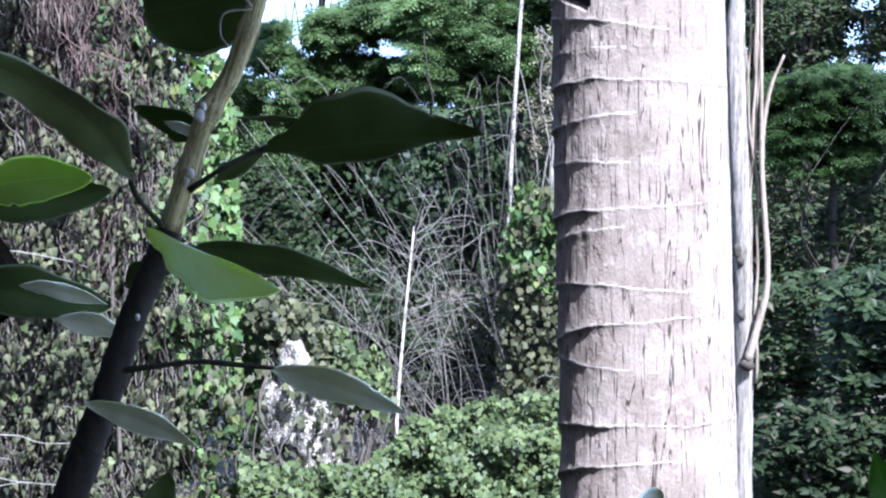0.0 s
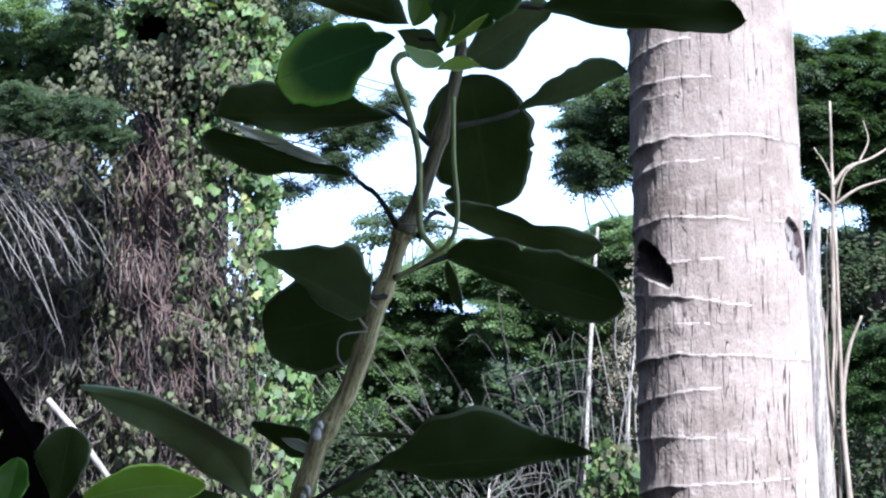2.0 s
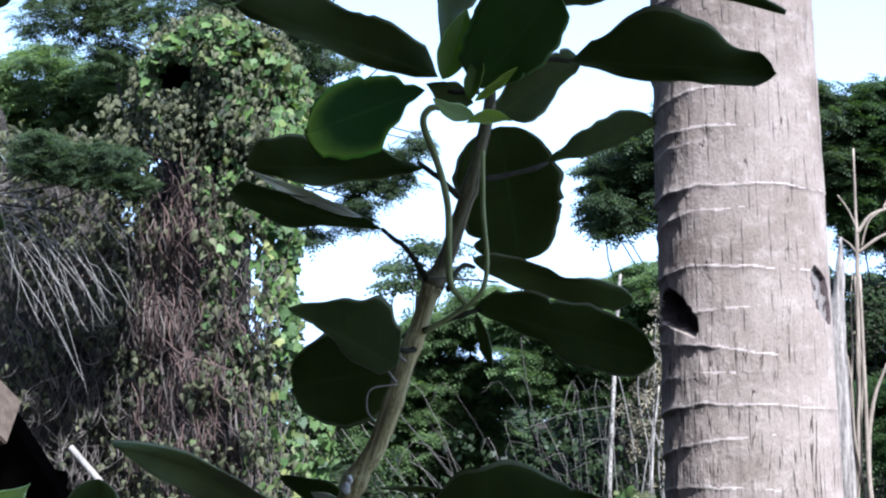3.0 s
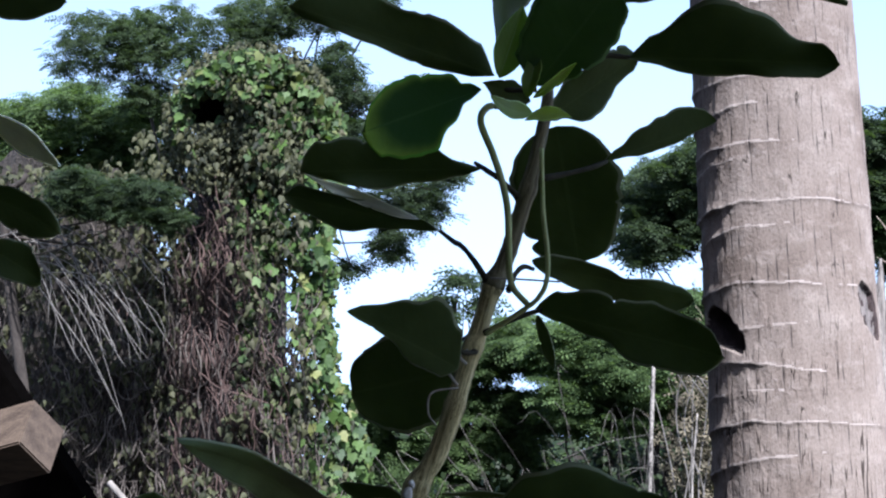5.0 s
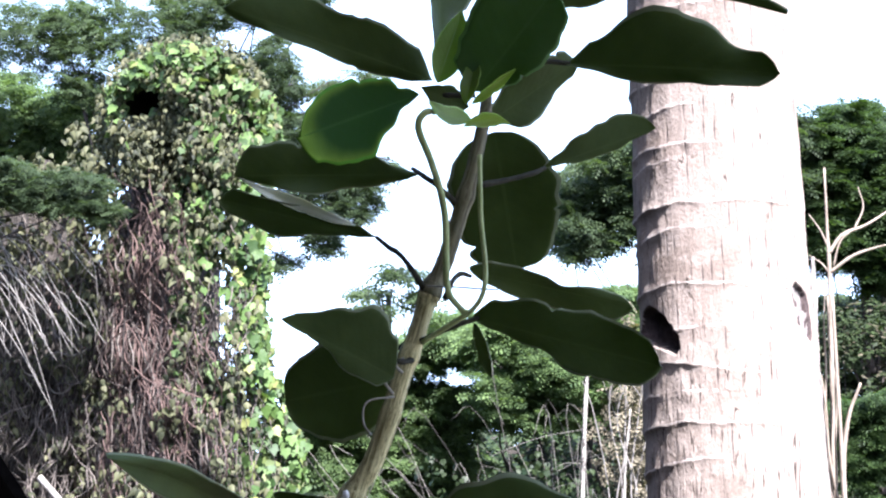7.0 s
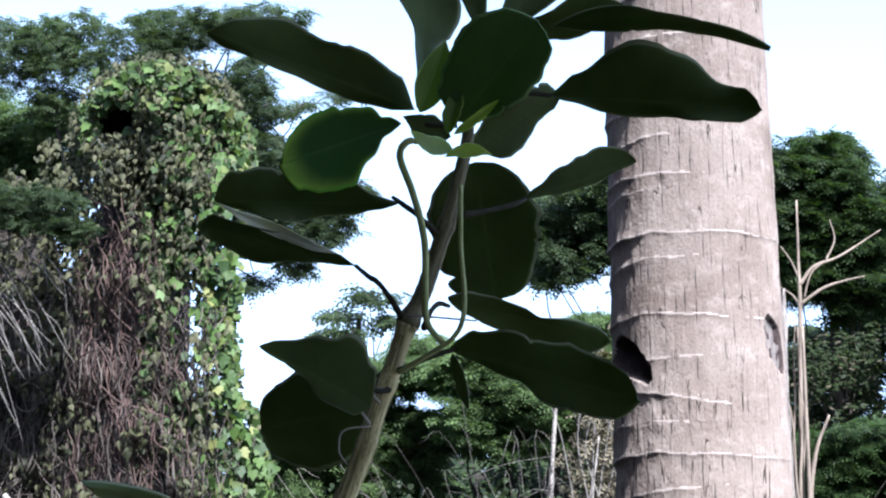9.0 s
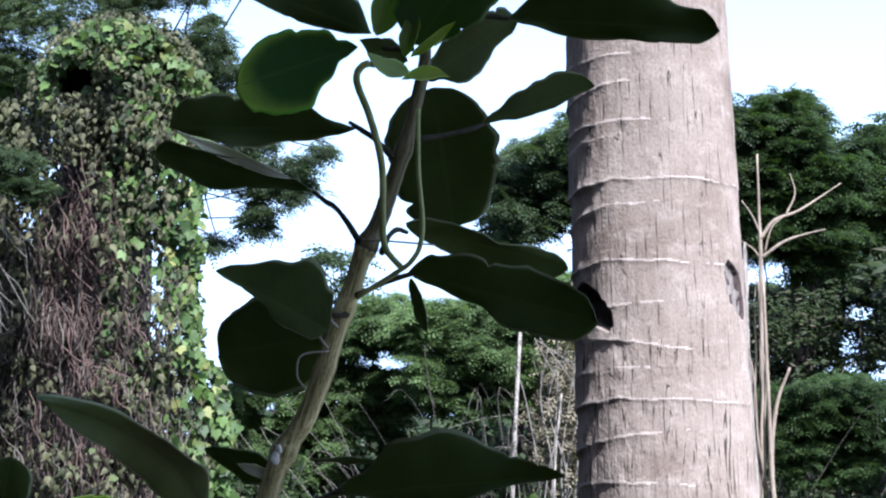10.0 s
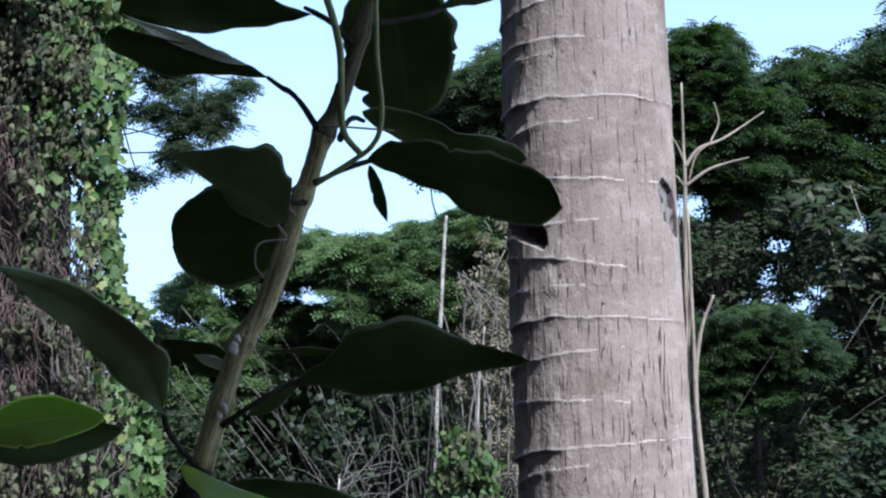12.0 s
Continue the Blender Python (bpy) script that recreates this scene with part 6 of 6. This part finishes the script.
# ---- dry shrub, sapling, ivy and rock ----
def build_dry_shrub():
    rng = np.random.default_rng(61)
    sap = thing("bare_sapling", tuple(Vector((-0.42, 18, -1.35))), "white-stemmed leafless sapling with a fan of dry twigs", "sapling")
    part("trunk", joined("trunk", [tube(curve([(-0.49, 18, -1.45), (-0.406, 18, 0.34), (-0.33, 18, 1.3), (-0.25, 18, 2.15)], 6), [0.020, 0.016, 0.008], 10, 0.08, 1)]), BARK_PALE, sap, "thin white trunk")
    for k in range(26):
        s = rng.uniform(0.15, 1.0)
        base = Vector((-0.42 + 0.17 * s, 18, 0.3 + 1.85 * s))
        a, ln = rng.uniform(-1.3, 1.3), rng.uniform(0.45, 1.35)
        tip = base + Vector((math.sin(a) * ln, rng.uniform(-0.4, 0.4), math.cos(a) * ln * 0.75))
        bends = [base.lerp(tip, q) + Vector((rng.normal(0, 0.05), 0, 0.06 * math.sin(math.pi * q) + rng.normal(0, 0.03))) for q in (0.3, 0.6, 0.85)]
        tip.z -= rng.uniform(0, 0.15)
        twig = part("twig", joined("twig", [tube(curve([tuple(p) for p in (base, *bends, tip)], 4), [0.0045, 0.0035, 0.0018], 5, 0.12, k)]), TWIG_GREY, sap)
        for q in range(2):
            start = bends[q].lerp(bends[q + 1], rng.uniform(0, 1))
            end = start + Vector((rng.normal(0, 0.22), rng.normal(0, 0.1), rng.uniform(-0.05, 0.35)))
            part("side_twig", joined("side_twig", [tube(curve([tuple(start), tuple(start.lerp(end, 0.5) + Vector((0.03, 0, 0.02))), tuple(end)], 3), [0.003, 0.0015], 4, 0.1, q)]), TWIG_GREY, twig)
    dry = thing("dry_thicket", (0.5, 19, -1.35), "tangle of dry leafless stems", "thicket")
    stems = []
    for k in range(320):
        u = rng.uniform(-95, 70) if k % 3 else rng.uniform(35, 90)
        d = rng.uniform(17.2, 20.0)
        base = spot(u, 0, d)
        base.z = -1.35
        rise = rng.uniform(1.6, 3.3) if k % 3 else rng.uniform(2.9, 5.4)
        lean = rng.normal(0, 0.45)
        tip = base + Vector((lean * rise, rng.normal(0, 0.3), rise))
        lines = [base, base.lerp(tip, 0.3) + Vector((rng.normal(0, 0.16), 0, 0)), base.lerp(tip, 0.6) + Vector((rng.normal(0, 0.2), 0, 0.1)), tip, tip + Vector((rng.normal(0, 0.25), 0, rng.uniform(-0.4, 0.1)))]
        stems.append(tube(curve([tuple(p) for p in lines], 4), [0.006, 0.004, 0.0022], 4, 0.15, k))
        for q in range(2):
            a = lines[1].lerp(lines[3], rng.uniform(0, 1))
            b = a + Vector((rng.normal(0, 0.35), rng.normal(0, 0.15), rng.uniform(-0.1, 0.45)))
            stems.append(tube(curve([tuple(a), tuple(a.lerp(b, 0.5) + Vector((0, 0, 0.05))), tuple(b)], 3), [0.0035, 0.002], 4, 0.15, q))
    part("stem_tangle", joined("stem_tangle", stems), DRY, dry, "thin grey dry stems", kind="stuff")
    seeds = [(rng.uniform(-100, 70), rng.uniform(-150, 10)) for _ in range(90)]

    def pick(r):
        u, v = seeds[r.integers(0, len(seeds))]
        return u + r.normal(0, 5), v + r.normal(0, 5)

    places, ahead, up = hanging_leaves(rng, 2600, pick, lambda u, v: 18.9, 0.8)
    part("withered_leaves", scatter("withered_leaves", LOBED, places, ahead, up, rng.uniform(0.5, 1.1, len(places)) * 0.075), BUSH_BRIGHT, dry, kind="stuff")
    n = 1000
    far = rng.uniform(18.6, 20.2, n)
    u, v = 82 + rng.normal(0, 13, n), 18 + rng.normal(0, 34, n)
    places = np.stack([u * far / 1000, far, 3 + v * far / 1000], -1)
    part("dry_leaves", scatter("dry_leaves", FEATHER, places, rng.normal(0, 1, (n, 3)) + [0, -0.2, -0.3], np.array([0.1, -0.6, 0.8]) + rng.normal(0, 0.5, (n, 3)), rng.uniform(0.12, 0.26, n)),
         DRY_LEAF, dry, "withered pale brown sprays", kind="stuff")
    for k in range(16):
        u = rng.uniform(58, 108)
        run = [tuple(spot(u + rng.normal(0, 2), -60, 18.8)), tuple(spot(u + rng.normal(0, 4), -10, 18.7)), tuple(spot(u + rng.normal(0, 8), 35, 18.7)), tuple(spot(u + rng.normal(0, 14), rng.uniform(50, 85), 18.6))]
        part("dead_stem", joined("dead_stem", [tube(curve(run, 6), [0.012, 0.008, 0.004], 6, 0.15, k)]), TWIG_PALE, dry, "pale dead stem")
    pole = thing("pale_pole_tree", (0.68, 18, -1.35), "straight white dead pole-like trunk", "tree")
    part("trunk", joined("trunk", [tube(curve([(0.64, 18, -1.45), (0.70, 18, 0.41), (0.776, 18, 2.82), (0.86, 18, 4.43), (0.893, 18, 4.87)], 6), [0.030, 0.025, 0.021, 0.017], 12, 0.12, 1)]), BARK_POLE, pole)
    second = thing("thin_pale_trunk", (1.2, 18.4, -1.35), "second thin pale trunk among dry stems", "tree")
    part("trunk", joined("trunk", [tube(curve([(1.13, 18.4, -1.45), (1.2, 18.4, 1.6), (1.25, 18.4, 3.0), (1.32, 18.4, 3.7)], 6), [0.016, 0.013, 0.007], 10, 0.12, 3)]), BARK_POLE, second)


build_dry_shrub()


def build_ivy():
    rng = np.random.default_rng(71)
    hump = thing("ivy_covered_stump", (1.05, 17.6, -1.35), "stump overgrown with light green ivy", "ivy")
    part("tangle", joined("tangle", [lumps((1.05, 17.9, 0.5), (0.34, 0.35, 2.0), 30, 30, 0.25, 1.8, 5)]), CORE_SHADE, hump, kind="stuff")

    def pick(r):
        v = r.uniform(-160, -24)
        half = 20 * math.sqrt(max(0.05, min(1.0, (-20 - v) / 40)))
        return 58 + half * r.uniform(-1, 1) + (v + 90) * 0.06, v

    def crest(r):
        a, k = r.uniform(0, 2 * math.pi), r.uniform(0, 1) ** 0.5
        return 59 + 19 * k * math.cos(a) + r.normal(0, 2), -54 + 30 * k * math.sin(a) + 6 * math.cos(3 * a) + r.normal(0, 2)

    for name, mat, n, sel in (("upper_leaves", VINE_BRIGHT, 700, crest), ("leaves", VINE_DULL, 1300, pick)):
        places, ahead, up = hanging_leaves(rng, n, sel, lambda u, v: 17.6 - 0.25 * math.sqrt(max(0, 1 - ((u - 60) / 24) ** 2)))
        part(name, scatter(name, LOBED, places, ahead, up, rng.uniform(0.6, 1.1, len(places)) * 0.085), mat, hump, kind="stuff")
    mound = thing("ivy_ground_cover", (0.3, 15.5, -1.35), "bank covered with bright green ivy", "ivy")
    part("bank", joined("bank", [lumps(spot(35, -240, 16.8), (2.3, 1.2, 1.1), 30, 40, 0.2, 0.9, 3), lumps(spot(-75, -262, 17.2), (1.4, 0.8, 1.2), 30, 40, 0.2, 0.9, 8),
                                 lumps(spot(120, -228, 17.0), (2.4, 1.2, 1.2), 30, 40, 0.2, 0.9, 6)]), CORE_SHADE, mound)

    def bank(r):
        while True:
            u = r.uniform(-115, 150)
            rim = float(np.interp(u, [-120, -90, -40, -26, -12, 20, 60, 120], [-186, -190, -190, -176, -160, -152, -146, -146]))
            v = rim - abs(r.normal(0, 45)) if r.uniform() < 0.6 else r.uniform(-235, rim)
            if v > -235 and (not (-99 < u < -66 and v < -128) or r.uniform() < 0.3):
                return u, v + 6 * noise.noise(Vector((u * 0.1, 0, 0)))

    places, ahead, up = hanging_leaves(rng, 13500, bank, lambda u, v: 15.6 + (v + 150) * 0.016 + 0.5 * noise.noise(Vector((u * 0.06, v * 0.06, 0))), 0.5)
    part("leaves", scatter("leaves", LOBED, places, ahead + [0, -0.5, 0.3], up, rng.uniform(0.6, 1.2, len(places)) * 0.062), IVY, mound, kind="stuff")
    # withered creepers sloping down from the vines, with bare stems under them
    n = 1500
    s = rng.uniform(0, 1, n)
    u, v, d = -108 + 78 * s + rng.normal(0, 3, n), -98 - 46 * s + rng.normal(0, 9, n), 16.5 + rng.normal(0, 0.12, n)
    places = np.stack([u * d / 1000, d, 3 + v * d / 1000], -1)
    ahead, up = np.array([0.1, -0.4, -0.8]) + rng.normal(0, 0.45, (n, 3)), np.array([0.2, -0.7, 0.7]) + rng.normal(0, 0.5, (n, 3))
    for name, mat, pick_out in (("sloping_creeper", VINE_DULL, s < 0.6), ("sloping_ivy", IVY, s >= 0.6)):
        part(name, scatter(name, LOBED, places[pick_out], ahead[pick_out], up[pick_out], rng.uniform(0.05, 0.1, int(pick_out.sum()))), mat, mound, "dull creeper leaves", kind="stuff")
    stems = []
    for k in range(70):
        a = rng.uniform(-104, -26)
        top_v = -100 - 0.6 * (a + 104) + rng.uniform(-8, 4)
        line = [tuple(spot(a + rng.normal(0, 2.5) + 3 * q * rng.uniform(-1, 1), top_v - (225 + top_v) * q, 16.5 + 0.1 * q)) for q in (0, 0.2, 0.4, 0.6, 0.8, 1)]
        stems.append(tube(curve(line, 4), [0.004, rng.uniform(0.005, 0.01), 0.004], 5, 0.2, k))
    part("stem_tangle", joined("stem_tangle", stems), STRAND, mound, "dry hanging stems", kind="stuff")
    rock = thing("pale_rock", tuple(spot(-83, -230, 15.9)), "pale sunlit rock with dry leaves", "rock")
    rock.location.z = -1.35
    part("stone", joined("stone", [lumps((-1.34, 16.0, 0.35), (0.26, 0.3, 0.66), 50, 50, 0.6, 4.0, 4), lumps((-1.2, 16.1, -0.6), (0.42, 0.4, 1.0), 30, 30, 0.45, 2.4, 5)]), ROCK, rock)
    n = 260
    places = np.stack([rng.uniform(-1.75, -0.75, n), rng.uniform(15.55, 15.8, n), rng.uniform(-0.3, 1.0, n)], -1)
    ahead, up = np.array([0, -0.3, -0.9]) + rng.normal(0, 0.6, (n, 3)), np.array([0.2, -0.8, 0.6]) + rng.normal(0, 0.6, (n, 3))
    part("leaves", scatter("leaves", LOBED, places, ahead, up, rng.uniform(0.05, 0.09, n)), VINE_DULL, rock, "dull creeper leaves over the rock", kind="stuff")
    for k in range(9):
        x, z = rng.uniform(-1.7, -0.9), rng.uniform(0.2, 0.95)
        run = [(x, 15.6, z), (x + rng.normal(0, 0.12), 15.55, z - 0.35), (x + rng.normal(0, 0.2), 15.6, z - 0.8), (x + rng.normal(0, 0.25), 15.7, -1.3)]
        part("creeper", joined("creeper", [tube(curve(run, 6), [0.008, 0.006], 6, 0.2, k)]), STRAND, rock)


build_ivy()


def build_carpet():
    """Low creeping plants on the forest floor."""
    rng = np.random.default_rng(91)
    n = 9000
    x, y = rng.uniform(-6, 7.5, n), rng.uniform(12.5, 19.5, n)
    tall = 0.05 + 0.28 * np.array([abs(noise.noise(Vector((a * 0.9, b * 0.9, 1)))) for a, b in zip(x, y)])
    y = np.where(x < -1.6, 16.4 + (y - 12.5) * 0.4, y)
    level = np.array([ground_z(b) for b in y])
    places = np.stack([x, y, level + tall * rng.uniform(0.2, 1.2, n)], -1)
    ahead = rng.normal(0, 1, (n, 3)) * [1, 1, 0.3] + [0, -0.4, -0.1]
    up = np.array([0, -0.5, 1.0]) + rng.normal(0, 0.35, (n, 3))
    carpet = part("ground_cover", scatter("ground_cover", LOBED, places, ahead, up, rng.uniform(0.07, 0.13, n)), GROUND_LEAF)
    n = 3800
    x, y = rng.uniform(-6.5, -1.2, n), rng.uniform(13.4, 17.0, n)
    tall = 0.08 + 0.5 * np.array([abs(noise.noise(Vector((a * 1.3, b * 1.3, 6)))) for a, b in zip(x, y)])
    level = np.array([ground_z(b) for b in y])
    places = np.stack([x, y, level + tall * rng.uniform(0.1, 1.2, n)], -1)
    ahead = rng.normal(0, 1, (n, 3)) * [1, 1, 0.5] + [0, -0.4, -0.2]
    up = np.array([0, -0.7, 0.8]) + rng.normal(0, 0.5, (n, 3))
    mat_leaves = part("withered_cover", scatter("withered_cover", LOBED, places, ahead, up, rng.uniform(0.06, 0.11, n)), VINE_DULL)
    tagged(mat_leaves, "withered creeper leaves on the ground", "ground cover", kind="stuff")
    lines = []
    for k in range(260):
        a, b = rng.uniform(-6.5, -1.2), rng.uniform(13.4, 16.8)
        turn, ln = rng.uniform(0, 6.28), rng.uniform(0.5, 1.6)
        s = np.linspace(0, 1, 12)
        xs = a + ln * s * math.cos(turn) + 0.08 * np.sin(9 * s + turn)
        ys = b + 0.5 * ln * s * math.sin(turn)
        zs = ground_z(b) + 0.04 + rng.uniform(0.1, 0.6) * np.sin(math.pi * s) + rng.uniform(0, 0.2)
        lines.append(tube(np.stack([xs, ys, zs], -1), [0.005, 0.003], 4, 0.2, k))
    tagged(part("root_mat", joined("root_mat", lines), STRAND), "matted dry roots over the ground", "roots", kind="stuff")
    tagged(carpet, "low green creeping plants on the soil", "ground cover", kind="stuff")


build_carpet()


# ---- the vine leaves that hang foremost, one by one ----
def build_vine_pieces():
    rng = np.random.default_rng(81)
    tv, tf = LOBED
    meshes = []
    for k in range(6):
        v = tv.copy()
        v[:, 2] *= 0.6 + 0.3 * k
        v[:, 0] *= 0.9 + 0.05 * k
        me = tri_mesh("leaf", v, tf)
        me.materials.append(VINE_PIECE)
        meshes.append(me)
    inv = Matrix.Translation(vine_tree.location).inverted()
    for k in range(300):
        v = rng.uniform(-120, 250)
        u = right_rim(v) - abs(rng.normal(0, 1)) * 14
        d = column_depth(u, v) - 0.2 - rng.uniform(0, 0.15)
        y = Vector((rng.normal(0, 0.45), -0.3 + rng.normal(0, 0.3), -1)).normalized()
        x = y.cross(Vector((0.2 + rng.normal(0, 0.4), -1, 0.4 + rng.normal(0, 0.3)))).normalized()
        s = 0.115 * rng.uniform(0.7, 1.2)
        leaf = new("leaf", meshes[k % 6])
        leaf.parent = vine_tree
        leaf.matrix_parent_inverse = inv
        leaf.matrix_basis = Matrix.Translation(spot(u, v, d)) @ Matrix((x, y, x.cross(y))).transposed().to_4x4() @ Matrix.Scale(s, 4)


build_vine_pieces()
